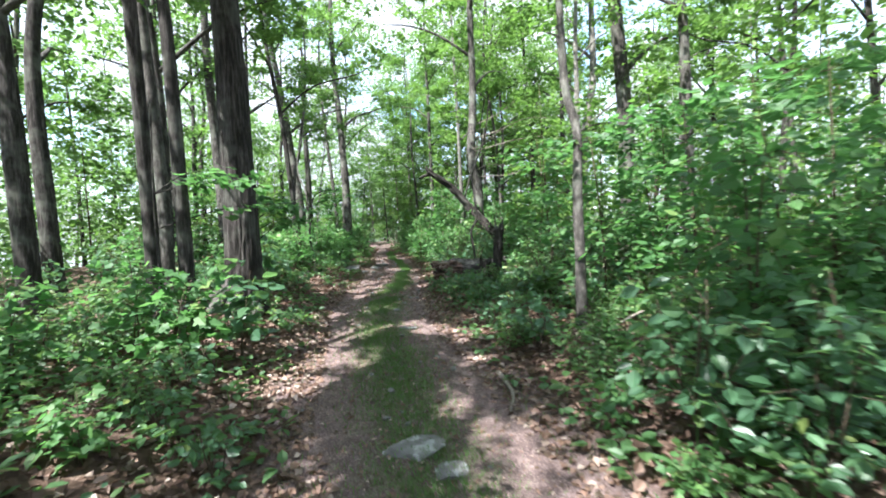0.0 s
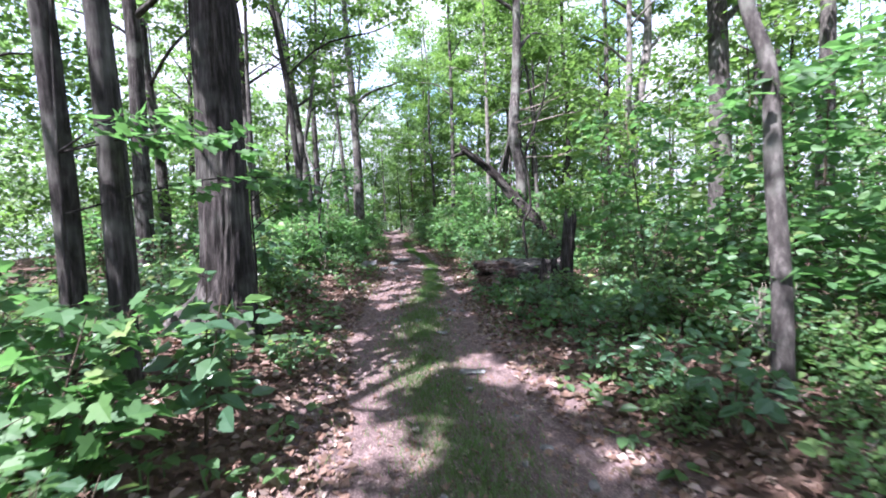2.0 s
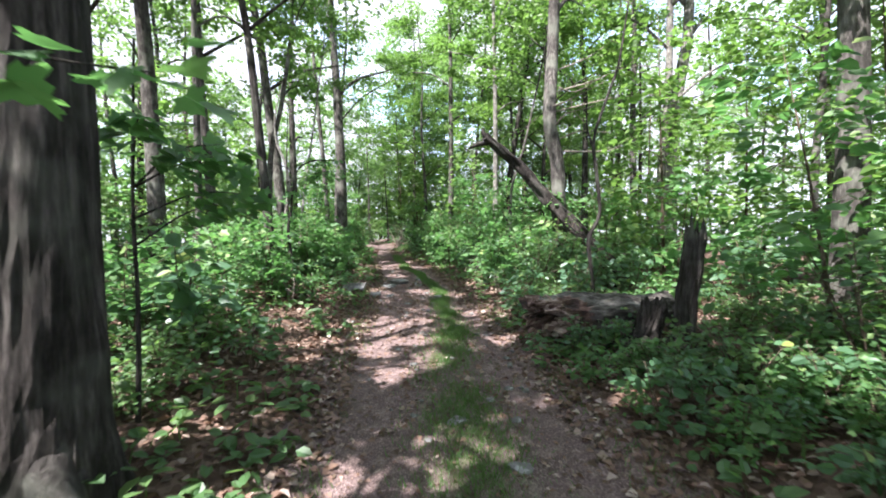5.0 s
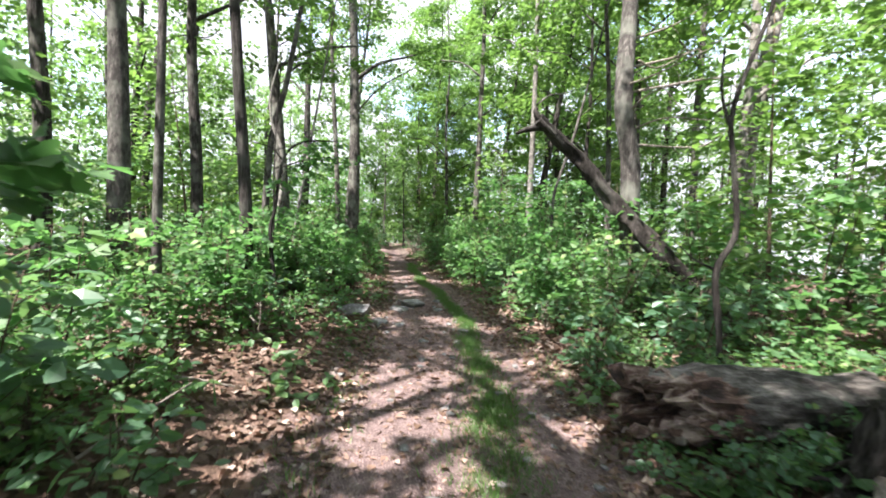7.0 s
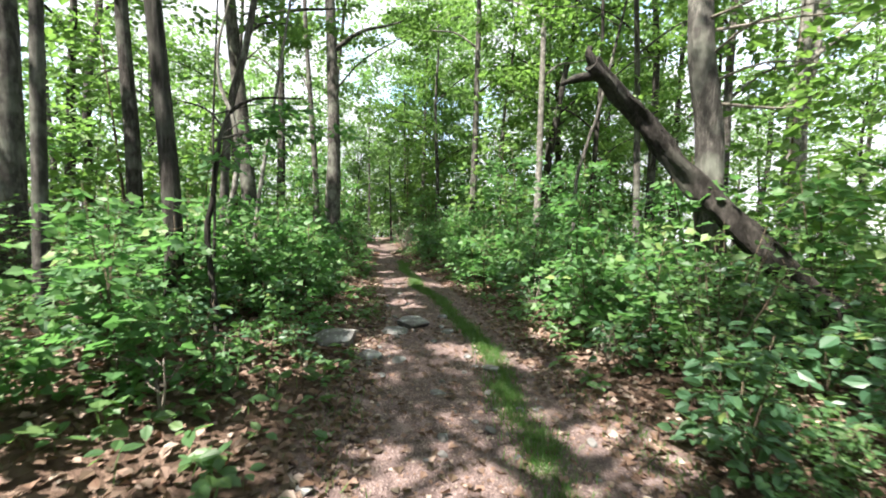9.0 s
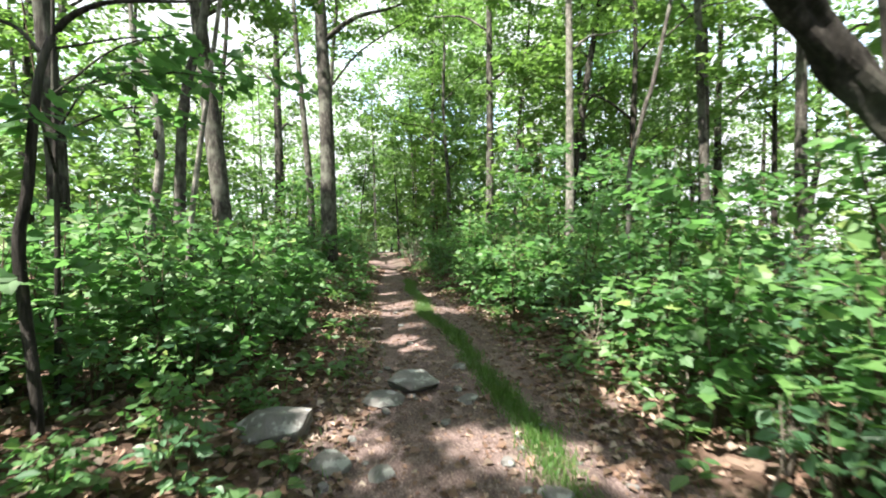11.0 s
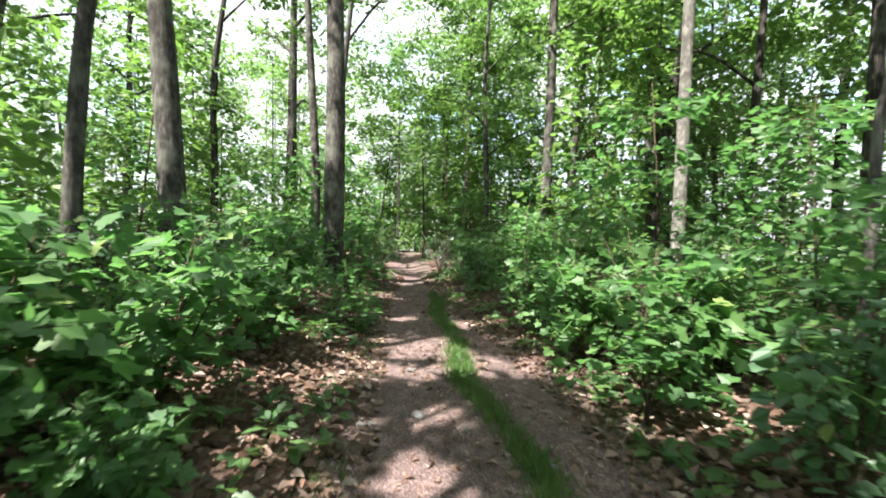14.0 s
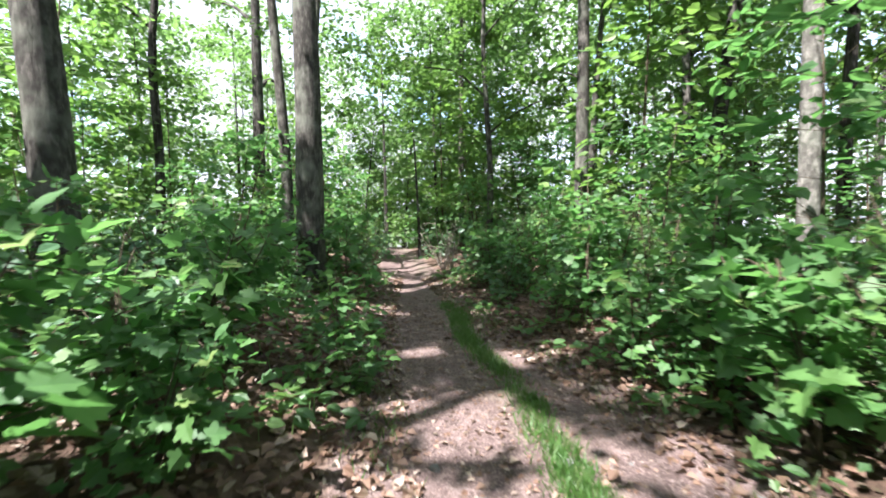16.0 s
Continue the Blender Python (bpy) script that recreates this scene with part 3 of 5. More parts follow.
build_tree("tree", [(-5.7, 15.95, 0), (-5.65, 15.95, 1.2), (-5.3, 16.0, 3.6)], 0.035, 7, M_BARK_PALE, "thin pale leaning young tree", 17, 4.2, 1.2, 10, 40, flare=1.2)
build_tree("tree", [(-6.85, 23.5, 0), (-6.87, 23.5, 3.5), (-7.05, 23.6, 7)], 0.235, 19, M_BARK_GREY, "tall straight oak rising over the track", 18, 6.3, 3.2, 38, 60)
build_tree("tree", [(-2.3, 24.5, 0), (-2.28, 24.5, 4), (-2.3, 24.6, 8)], 0.125, 17, M_BARK_GREY, GREY, 19, 5.0, 2.6, 38, 70)
build_tree("tree", [(-8.0, 25.1, 0), (-8.05, 25.1, 2.5), (-8.5, 25.2, 7.5)], 0.12, 16, M_BARK_GREY, GREY, 20, 5.5, 2.8, 32, 60)
build_tree("tree", [(-7.6, 25.25, 0), (-7.6, 25.25, 2.5), (-7.3, 25.35, 7)], 0.1, 15, M_BARK_GREY, GREY, 21, 5.5, 2.6, 30, 60)
build_tree("tree", [(-8.0, 20.3, 0), (-8.05, 20.3, 1.7), (-8.5, 20.4, 5.2), (-8.7, 20.4, 7)], 0.2, 17, M_BARK_GREY, "tall oak with grey furrowed bark and a leafy crown", 22, 5.8, 3.2, 36, 60)
snag = build_tree("dead_snag", [(-6.08, 15.78, 0), (-6.03, 15.8, 0.9), (-5.95, 15.84, 1.5), (-5.91, 15.85, 1.95), (-5.98, 15.85, 2.5), (-6.2, 15.88, 3.0), (-6.25, 15.9, 3.6)], 0.06, 4.6, M_BARK_PALE,
                  "pale dead snag with dark woodpecker holes", 24, 4.6, 0.9, 0, 1, limbs=0, flare=1.3, category="dead tree")
build_tree("tree", [(-7.7, 18.5, 0), (-7.65, 18.5, 1.7), (-7.55, 18.55, 3.4), (-7.25, 18.65, 4.8)], 0.1, 12, M_BARK_GREY, "grey forked tree with a crooked trunk", 25, 4.6, 2.6, 40, 65)
build_tree("tree", [(1.28, 19.25, 0), (1.3, 19.26, 1), (1.15, 19.3, 4.6)], 0.08, 14, M_BARK_GREY, SLIM.replace("dark", "grey"), 26, 4.6, 2.6, 32, 60)
build_tree("tree", [(-0.3, 18.34, 0), (-0.28, 18.35, 1.3), (-0.25, 18.38, 2.1), (-0.1, 18.42, 2.65), (0.01, 18.45, 3.05), (0.16, 18.48, 3.55)], 0.042, 11, M_BARK_GREY, "crooked slim grey tree with a forked trunk", 27, 4.4, 2.4, 30, 60)
build_tree("tree", [(3.1, 23.1, 0), (3.12, 23.16, 2), (3.1, 23.2, 6)], 0.14, 15, M_BARK, OAK, 28, 4.6, 2.8, 32, 60)
build_tree("tree", [(-0.52, 21.6, 0), (-0.52, 21.6, 2), (-0.55, 21.6, 6)], 0.105, 15, M_BARK_PALE, PALE, 29, 5.0, 2.6, 36, 70)
build_tree("tree", [(0.1, 25.0, 0), (0.22, 25.1, 2.3), (0.68, 25.3, 5.5)], 0.15, 14, M_BARK_DARK, "dark tree leaning away from the track", 30, 5.0, 2.6, 30, 60)
build_tree("tree", [(4.4, 19.2, 0), (4.43, 19.24, 2.9), (4.6, 19.3, 5.8)], 0.16, 15, M_BARK_PALE, PALE, 31, 4.8, 2.8, 34, 60)
build_tree("tree", [(0.7, 27.5, 0), (0.7, 27.5, 4), (0.6, 27.6, 7)], 0.11, 15, M_BARK_GREY, GREY, 32, 5.0, 2.6, 32, 60)
build_tree("tree", [(4.7, 19.6, 0), (4.86, 19.72, 2.7), (4.92, 19.78, 4.1), (5.25, 19.89, 6.0), (5.46, 19.96, 7.4)], 0.24, 16, M_BARK_PALE, "thick pale tree lit white by the sun", 41, 6.8, 2.8, 30, 60)
build_tree("tree", [(-12.3, 31.8, 0), (-12.3, 31.8, 4), (-12.4, 31.9, 8)], 0.24, 18, M_BARK, OAK, 33, 5.6, 3.4, 38, 60)
oak = build_tree("tree", [(0.36, 14.45, 0), (0.38, 14.5, 0.6), (0.36, 14.6, 1.6), (0.33, 14.65, 2.4), (0.16, 14.6, 3.3), (0.25, 14.9, 4.6), (0.3, 15.0, 6)], 0.165, 15, M_BARK_GREY,
                 "grey oak with a broken trunk leaning across it", 34, 5.2, 2.8, 30, 60)
for k, pts in enumerate([[(0.3, 14.95, 4.46), (1.16, 15.2, 4.75), (1.96, 15.3, 5.08), (2.72, 15.4, 5.1)], [(0.28, 14.8, 4.01), (1.59, 15.2, 4.38), (2.58, 15.3, 4.49)],
                         [(0.22, 14.65, 3.16), (1.47, 15.1, 3.24), (1.92, 15.2, 3.45)], [(0.3, 14.95, 4.9), (1.07, 15.2, 5.27), (1.67, 15.3, 5.7)]]):
    q = smooth_path([np.array(p) - np.array([*oak.location]) for p in pts], 14)
    twig = [tube(q, np.linspace(0.022, 0.006, 14), 6, 0.1, k)]
    for m in (4, 6, 8, 10, 12):
        e = q[m] + np.array([0.22, 0.1 * math.sin(m * 3 + k), 0.18 * math.sin(m * 5 + k * 2)])
        twig.append(tube([q[m], (q[m] + e) / 2 + [0, 0, 0.02], e], [0.008, 0.006, 0.003], 4))
    mesh_object("dead_branch", *join(twig), M_DEADTWIG, oak, smooth=True)
dead_branches(oak, [(-0.1, 0.1, 3.3), (-0.15, 0.1, 3.7), (0.0, 0.2, 4.1), (-0.1, 0.15, 3.0)], 5, M_DEADTWIG, 1.1)


# three unseen oaks, added beside the view to shade the start of the track
build_tree("tree", [(-4.6, 2.7, 0), (-4.6, 2.7, 2.5), (-4.7, 2.7, 6)], 0.15, 14, M_BARK, OAK, 35, 4.6, 4.3, 90, 80)
build_tree("tree", [(-3.6, -0.6, 0), (-3.6, -0.6, 2.5), (-3.6, -0.6, 6)], 0.14, 14, M_BARK, OAK, 36, 4.6, 3.4, 60, 80)
build_tree("tree", [(2.75, 0.9, 0), (2.75, 0.9, 2.5), (2.5, 0.9, 6)], 0.15, 14, M_BARK, OAK, 42, 5.0, 4.4, 70, 60)
build_tree("tree", [(-3.9, 29.5, 0), (-3.9, 29.5, 2.5), (-4.1, 29.5, 6)], 0.1, 13, M_BARK_GREY, GREY, 37, 3.0, 2.6, 50, 70)
build_tree("tree", [(-1.2, 28.6, 0), (-1.2, 28.6, 2.5), (-1.0, 28.6, 6)], 0.1, 14, M_BARK_GREY, GREY, 38, 3.0, 2.6, 50, 70)
build_tree("tree", [(-5.0, 33.5, 0), (-5.0, 33.5, 2.5), (-5.0, 33.5, 6)], 0.12, 15, M_BARK, OAK, 39, 3.2, 3.0, 54, 70)
build_tree("tree", [(1.6, 24.0, 0), (1.6, 24.0, 2.5), (1.7, 24.0, 6)], 0.1, 13, M_BARK_DARK, SLIM, 40, 3.0, 2.6, 46, 70)


def buttress(tree, spots, mat):
    """Root flares at a trunk's foot: angle, reach, height."""
    for az, reach, h in spots:
        d = np.array([math.cos(radians(az)), math.sin(radians(az)), 0])
        P = smooth_path([d * 0.14 + [0, 0, h], d * 0.24 + [0, 0, h * 0.62], d * reach * 0.75 + [0, 0, h * 0.3], d * reach + [0, 0, 0.06]], 14)
        v, f = tube(P, np.linspace(0.13, 0.1, 14), 14, 0.06, az)
        mesh_object("root_flare", v, f, mat, tree, smooth=True)


# flares take paler bark than the trunk: sun on the oak's foot, as colour
buttress(big, [(205, 0.72, 0.85), (238, 0.6, 0.8), (270, 0.46, 0.62), (330, 0.42, 0.5), (120, 0.45, 0.6)], M_BARK_GREY)


# ---- loose infill of the wood ----
NAMED = [(-3.6, 7.4), (1.7, 6.1), (3.6, 10.3), (0.4, 14.5), (-8, 20), (-0.2, 22.5), (-2.3, 25.6), (-8.1, 26.5), (0.8, 10.2), (-5.4, 13.8)]


def infill(count, x0, x1, y0, y1, gap, seed, away):
    rng = np.random.default_rng(seed)
    got = []
    tries = 0
    while len(got) < count and tries < 6000:
        tries += 1
        x, y = x0 + (x1 - x0) * rng.random(), y0 + (y1 - y0) * rng.random()
        if off_trail(x, y) < away or any(math.hypot(x - a, y - b) < gap for a, b in got + NAMED):
            continue
        got.append((x, y))
    return got


FILL = [(0.1, 13, M_BARK, 4.0, SLIM), (0.14, 15, M_BARK_GREY, 4.5, GREY), (0.08, 10, M_BARK_DARK, 3.2, SLIM), (0.17, 16, M_BARK, 5.0, OAK)]
spots = [(-13.5, 9.5), (8.5, 18.5), (6.0, 25.0), (-14.5, 22.5)]
spots += infill(13, -22, -11, 3, 40, 3.4, 11, 3) + infill(15, 4.5, 18, 5, 36, 3.0, 12, 3) + infill(8, -9, 8, 29, 44, 2.8, 13, 1.6) + infill(8, -8, 8, -10, -1.5, 2.6, 14, 1.2)
rr = random.Random(3)
for k, (x, y) in enumerate(spots):
    r, h, bark, cf, words = FILL[k % 4]
    q = rr.uniform(0.85, 1.15)
    build_tree("tree", [(x, y, 0), (x + rr.uniform(-0.1, 0.1), y + rr.uniform(-0.1, 0.1), 2.5), (x + rr.uniform(-0.25, 0.25), y + rr.uniform(-0.25, 0.25), 5)], r * q, h * q, bark, words, 60 + k, cf, 2.6, 40, 40, 0.17, 7, seg=10, group="background trees")


def build_far_woods():
    """The wood beyond: trunks and loose foliage, thinning to the sky at the hill's edge."""
    rng = np.random.default_rng(21)
    tr, lf = [], []
    for k in range(190):
        a = rng.random() * 2 * np.pi
        d = 24 + 30 * rng.random() ** 0.8
        x, y = -3 + d * math.cos(a), 16 + d * 1.15 * math.sin(a)
        if y < 30 and abs(x - float(np.interp(y, TRAIL_Y, GRASS_C))) < 2.2:
            continue
        z, h, r = float(gz(x, y)) - 0.2, 11 + 7 * rng.random(), 0.08 + 0.14 * rng.random()
        p = np.array([x, y, z])
        b = rng.normal(0, 0.5, 2)
        pts = smooth_path([p, p + [b[0] * 0.3, b[1] * 0.3, h * 0.35], p + [b[0], b[1], h]], 7)
        tr.append(tube(pts, np.linspace(r, 0.03, 7), 7))
        n = 24 if y > 4 else 9
        c = p + np.stack([rng.normal(0, 1.5, n), rng.normal(0, 1.5, n), h * (0.25 + 0.75 * rng.random(n))], -1)
        lf.append(crown_leaves(rng, c, 0.52 + 0.59 * rng.random(n), 28, 0.28))
    for k in range(30):
        x, y = rng.uniform(-16, 9), rng.uniform(29, 44)
        z, h = float(gz(x, y)) - 0.2, rng.uniform(5, 10)
        p = np.array([x, y, z])
        b = rng.normal(0, 0.4, 2)
        tr.append(tube(smooth_path([p, p + [b[0] * 0.3, b[1] * 0.3, h * 0.4], p + [b[0], b[1], h]], 6), np.linspace(0.03 + 0.006 * h, 0.015, 6), 6))
        n = int(h * 3.4)
        c = p + np.stack([rng.normal(0, 0.9, n), rng.normal(0, 0.9, n), 0.4 + (h - 0.4) * rng.random(n)], -1)
        lf.append(crown_leaves(rng, c, 0.33 + 0.37 * rng.random(n), 36, 0.18, flat=0.6))
    n = 420
    a, d = rng.random(n) * 2 * np.pi, 17 + 30 * rng.random(n)
    x, y = -3 + d * np.cos(a), 16 + d * 1.1 * np.sin(a)
    ok = (off_trail(x, y) > 0.8) | (y > 30)
    x, y = x[ok], y[ok]
    c = np.stack([x, y, gz(x, y) + 0.3 + 1.3 * rng.random(len(x))], -1)
    lf.append(crown_leaves(rng, c, 0.44 + 0.67 * rng.random(len(x)), 52, 0.20, flat=0.7))
    n = 1800
    a, d = np.radians(rng.uniform(35, 215, n)), rng.uniform(17, 44, n)
    x, y = -3 + d * np.cos(a), 14 + d * np.sin(a)
    ok = (y > 4) & ((off_trail(x, y) > 1.5) | (y > 31))
    x, y = x[ok], y[ok]
    open_sky = (np.abs(np.degrees(np.arctan2(y - 8, x + 2)) - 103) < 3)
    hi = np.where(open_sky, 7.0, 12.0)
    c = np.stack([x, y, gz(x, y) + 0.5 + hi * rng.random(len(x)) ** 1.2], -1)
    lf.append(crown_leaves(rng, c, 0.44 + 0.67 * rng.random(len(x)), 42, 0.23, flat=0.5))
    n = 620
    x, y = rng.uniform(-34, -11.5, n), rng.uniform(1, 36, n)
    c = np.stack([x, y, gz(x, y) + 0.2 + 4.2 * rng.random(n)], -1)
    lf.append(crown_leaves(rng, c, 0.52 + 0.67 * rng.random(n), 44, 0.21, flat=0.6))
    n = 210
    x, y = rng.uniform(-11.0, -2.0, n), rng.uniform(32, 42, n)
    c = np.stack([x, y, 8.0 + 9.0 * rng.random(n)], -1)
    lf.append(crown_leaves(rng, c, 0.52 + 0.59 * rng.random(n), 40, 0.21, flat=0.45))
    n = 420
    x, y = rng.uniform(-3.0, 6.5, n), rng.uniform(25, 38, n)
    c = np.stack([x, y, 4.5 + 10.5 * rng.random(n)], -1)
    lf.append(crown_leaves(rng, c, 0.52 + 0.59 * rng.random(n), 42, 0.21, flat=0.45))
    n = 230
    x, y = rng.uniform(-13, -2.5, n), rng.uniform(33, 43, n)
    c = np.stack([x, y, 0.8 + (9.5 - 2.5 * (np.abs(x + 8.2 + (y - 36) * 0.2) < 1.0)) * rng.random(n)], -1)
    lf.append(crown_leaves(rng, c, 0.52 + 0.52 * rng.random(n), 40, 0.23, flat=0.6))
    n = 760
    x, y = rng.uniform(-30, -10.5, n), rng.uniform(7, 42, n)
    c = np.stack([x, y, 2.0 + 10.5 * rng.random(n)], -1)
    lf.append(crown_leaves(rng, c, 0.52 + 0.67 * rng.random(n), 38, 0.23, flat=0.4))
    n = 460
    x, y = rng.uniform(8, 24, n), rng.uniform(3, 34, n)
    c = np.stack([x, y, gz(x, y) + 0.2 + 11.0 * rng.random(n)], -1)
    lf.append(crown_leaves(rng, c, 0.52 + 0.67 * rng.random(n), 44, 0.21, flat=0.6))
    n = 340
    x, y = rng.uniform(-7.2, -2.0, n), rng.uniform(33, 42, n)
    c = np.stack([x, y, 3.0 + 12.5 * rng.random(n)], -1)
    lf.append(crown_leaves(rng, c, 0.44 + 0.52 * rng.random(n), 40, 0.21, flat=0.5))
    v1, f1 = join(tr)
    v2, f2 = join(lf)
    v, f = join([(v1, f1), (v2, f2)])
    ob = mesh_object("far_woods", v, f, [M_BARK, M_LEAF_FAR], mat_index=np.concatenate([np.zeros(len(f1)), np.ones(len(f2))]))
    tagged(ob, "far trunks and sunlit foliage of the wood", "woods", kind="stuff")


build_far_woods()


# ---- fallen log, stump, broken trunk ----
def build_log():
    a, b = np.array([-0.82, 10.72]), np.array([0.95, 10.95])
    z = float(gz(*((a + b) / 2))) + 0.3
    root = new("fallen_log")
    root.location = ((a[0] + b[0]) / 2, (a[1] + b[1]) / 2, z - 0.3)
    tagged(root, "rotten hollow log with a broken reddish end, lying in the brush", "log")
    o = np.array([*root.location])
    rng = np.random.default_rng(5)
    seg, n = 40, 46
    th = np.linspace(0, 2 * np.pi, seg, endpoint=False)
    u = np.linspace(0, 1, n)
    axis = np.array([*(b - a), 0.02])
    axis = axis / np.linalg.norm(axis)
    side, up = np.array([-axis[1], axis[0], 0]), np.array([0, 0, 1.0])
    start = np.array([*a, z + 0.02])
    length = np.linalg.norm(b - a)

    def shell(r_of, bite):
        jag = 0.05 * np.sin(th * 4 + 1) + 0.045 * np.sin(th * 9) + 0.05 * np.sin(th * 17 + 2) + 0.035 * np.sin(th * 27) + 0.06 * np.sin(th + 2.3)
        s = u[:, None] * length + (1 - u[:, None]) ** 4 * (jag[None] + bite + 0.17 * (1 - np.cos(th[None])))
        r = r_of(th[None], u[:, None]) * (1 + 0.09 * np.sin(th * 3 + u[:, None] * 9) + 0.05 * np.sin(u[:, None] * 17 + th * 2) + 0.05 * np.sin(th * 11 + 3 * np.sin(u[:, None] * 14)) + 0.03 * np.sin(th * 19 + u[:, None] * 25))
        return start + s[..., None] * axis + r[..., None] * (np.cos(th)[None, :, None] * side + 0.86 * np.sin(th)[None, :, None] * up)

    front = np.clip(-np.cos(th) * 1.4 + 0.25, 0, 1)[None]
    decay = np.clip(1.25 - u[:, None] * 2.1, 0, 1)
    rough = np.array([[noise.noise(Vector((math.cos(t) * 1.6, math.sin(t) * 1.6, w * length * 4.5))) + 0.7 * noise.noise(Vector((math.cos(t) * 4, math.sin(t) * 4, w * length * 9))) for t in th] for w in u])
    eaten = front * decay
    outer = shell(lambda t, w: (0.31 - 0.03 * w) * (1 - eaten * (0.16 + 0.42 * np.clip(rough + 0.25, -0.3, 1))), 0.0)
    inner = shell(lambda t, w: np.minimum(0.19 - 0.12 * np.clip(w * 2.2, 0, 1) + 0.035 * np.sin(t * 5 + w * 30) + 0.03 * np.sin(t * 11 - w * 60) + 0.02 * np.sin(t * 23 + w * 90), 0.8 * (0.31 - 0.03 * w) * (1 - eaten * (0.16 + 0.42 * np.clip(rough + 0.25, -0.3, 1)))), 0.03)
    k = n * seg
    v = np.concatenate([outer.reshape(-1, 3), inner.reshape(-1, 3)])
    i, j = np.meshgrid(np.arange(n - 1), np.arange(seg), indexing="ij")
    p, q = i * seg + j, i * seg + (j + 1) % seg
    f_out = np.concatenate([np.stack([p, q, q + seg], -1).reshape(-1, 3), np.stack([p, q + seg, p + seg], -1).reshape(-1, 3)])
    c = np.arange(seg)
    d = (c + 1) % seg
    last = (n - 1) * seg
    rim = np.concatenate([np.stack([c, k + c, d], -1), np.stack([d, k + c, k + d], -1), np.stack([last + c, last + d, k + last + c], -1), np.stack([last + d, k + last + d, k + last + c], -1)])
    f_in = f_out[:, ::-1] + k
    red = (eaten + 0.35 * rough > 0.42)[:-1].reshape(-1)
    tagged(mesh_object("outer_shell", outer.reshape(-1, 3) - o, f_out, [M_ROT, M_ROT_RED], root, np.concatenate([red, red]).astype(int)), "grey outer wood crumbling into red rot at one end")
    for m in range(16):
        s0, t0 = rng.uniform(0.08, 0.8), rng.uniform(3.2, 4.4)
        e = start + axis * s0 + rng.uniform(0.2, 0.27) * (math.cos(t0) * side + math.sin(t0) * up * 0.9)
        e[2] = max(e[2], float(gz(e[0], e[1])) + 0.02)
        d = unit(axis * rng.uniform(0.5, 1) + up * rng.uniform(-0.6, 0.6))
        w = rng.uniform(0.025, 0.05)
        vv, ff = tube([e - d * w * 1.6, e - d * w * 0.8, e + d * w * 0.8, e + d * w * 1.5], [w * 0.3, w, w * 0.8, w * 0.2], 6, 0.35, m)
        mesh_object("rot_chunk", vv - o, ff, M_ROT_RED if m % 3 else M_DEADTWIG, root)
    sub = np.concatenate([f_in, rim])
    tagged(mesh_object("hollow_core", v - o, sub, M_ROT_RED, root), "crumbling red-brown rotten wood")
    for m in range(12):
        t0, s0 = rng.uniform(-0.9, 1.2), rng.uniform(0.1, 0.45)
        e = start + axis * s0 + rng.uniform(0.08, 0.22) * (math.cos(t0 + 1.6) * side + math.sin(t0 + 1.6) * up)
        pts = [e, e - axis * 0.05 + rng.normal(0, 0.02, 3), e - axis * rng.uniform(0.08, 0.12) + rng.normal(0, 0.02, 3)]
        vv, ff = tube(pts, [0.022, 0.018, 0.004], 5, 0.3, m)
        mesh_object("splinter", vv - o, ff, M_ROT_RED, root)
    return root


build_log()


def build_stump(x, y, height, radius, label, roots, seed):
    z = float(gz(x, y)) - 0.1
    root = new("tree_stump")
    root.location = (x, y, z)
    tagged(root, label, "stump")
    seg, n = 44, 30
    th = np.linspace(0, 2 * np.pi, seg, endpoint=False)
    u = np.linspace(0, 1, n)[:, None]
    r = radius * (1 + 0.6 * np.exp(-u * 9)) * (1 + 0.08 * np.sin(th * 5 + seed) + 0.09 * np.sin(th * 11 + u * 3 + seed) + 0.06 * np.sin(th * 19 + 4 * np.sin(u * 6)) + 0.05 * np.sin(u * 23 + th * 3))
    top = height * (1 + 0.07 * np.sin(th * 2 + 0.6) + 0.05 * np.sin(th * 7) + 0.04 * np.sin(th * 13 + 2))
    v = np.stack([r * np.cos(th) + 0.06 * u * u, r * np.sin(th) + 0.03 * np.sin(u * 5), u * top[None]], -1).reshape(-1, 3)
    v = np.concatenate([v, [[0.05, 0, height * 0.78]]])
    i, j = np.meshgrid(np.arange(n - 1), np.arange(seg), indexing="ij")
    p, q = i * seg + j, i * seg + (j + 1) % seg
    f = np.concatenate([np.stack([p, q, q + seg], -1).reshape(-1, 3), np.stack([p, q + seg, p + seg], -1).reshape(-1, 3)])
    c = np.arange(seg)
    f = np.concatenate([f, np.stack([(n - 1) * seg + c, (n - 1) * seg + (c + 1) % seg, np.full(seg, n * seg)], -1)])
    mesh_object("trunk", v, f, M_BARK_DARK if seed > 1 else M_BARK, root)
    rng = np.random.default_rng(seed)
    for k in range(roots):
        az = rng.uniform(2.0, 6.0)
        d = np.array([math.cos(az), math.sin(az), 0])
        ln = rng.uniform(0.3, 0.75)
        e = d + rng.normal(0, 0.5, 3) * [1, 1, 0]
        pts = [d * radius * 0.7 + [0, 0, rng.uniform(0.1, 0.32)], d * ln * 0.45 + [0, 0, rng.uniform(0.1, 0.22)], (d * 0.5 + e * 0.35) * ln * 1.1 + [0, 0, rng.uniform(0.04, 0.16)], e * ln + [0, 0, 0.02]]
        vv, ff = tube(smooth_path(pts, 14), np.linspace(rng.uniform(0.014, 0.034), 0.006, 14), 6, 0.15, k)
        mesh_object("root", vv, ff, M_BARK_DARK if k % 4 else M_DEADTWIG, root, smooth=True)


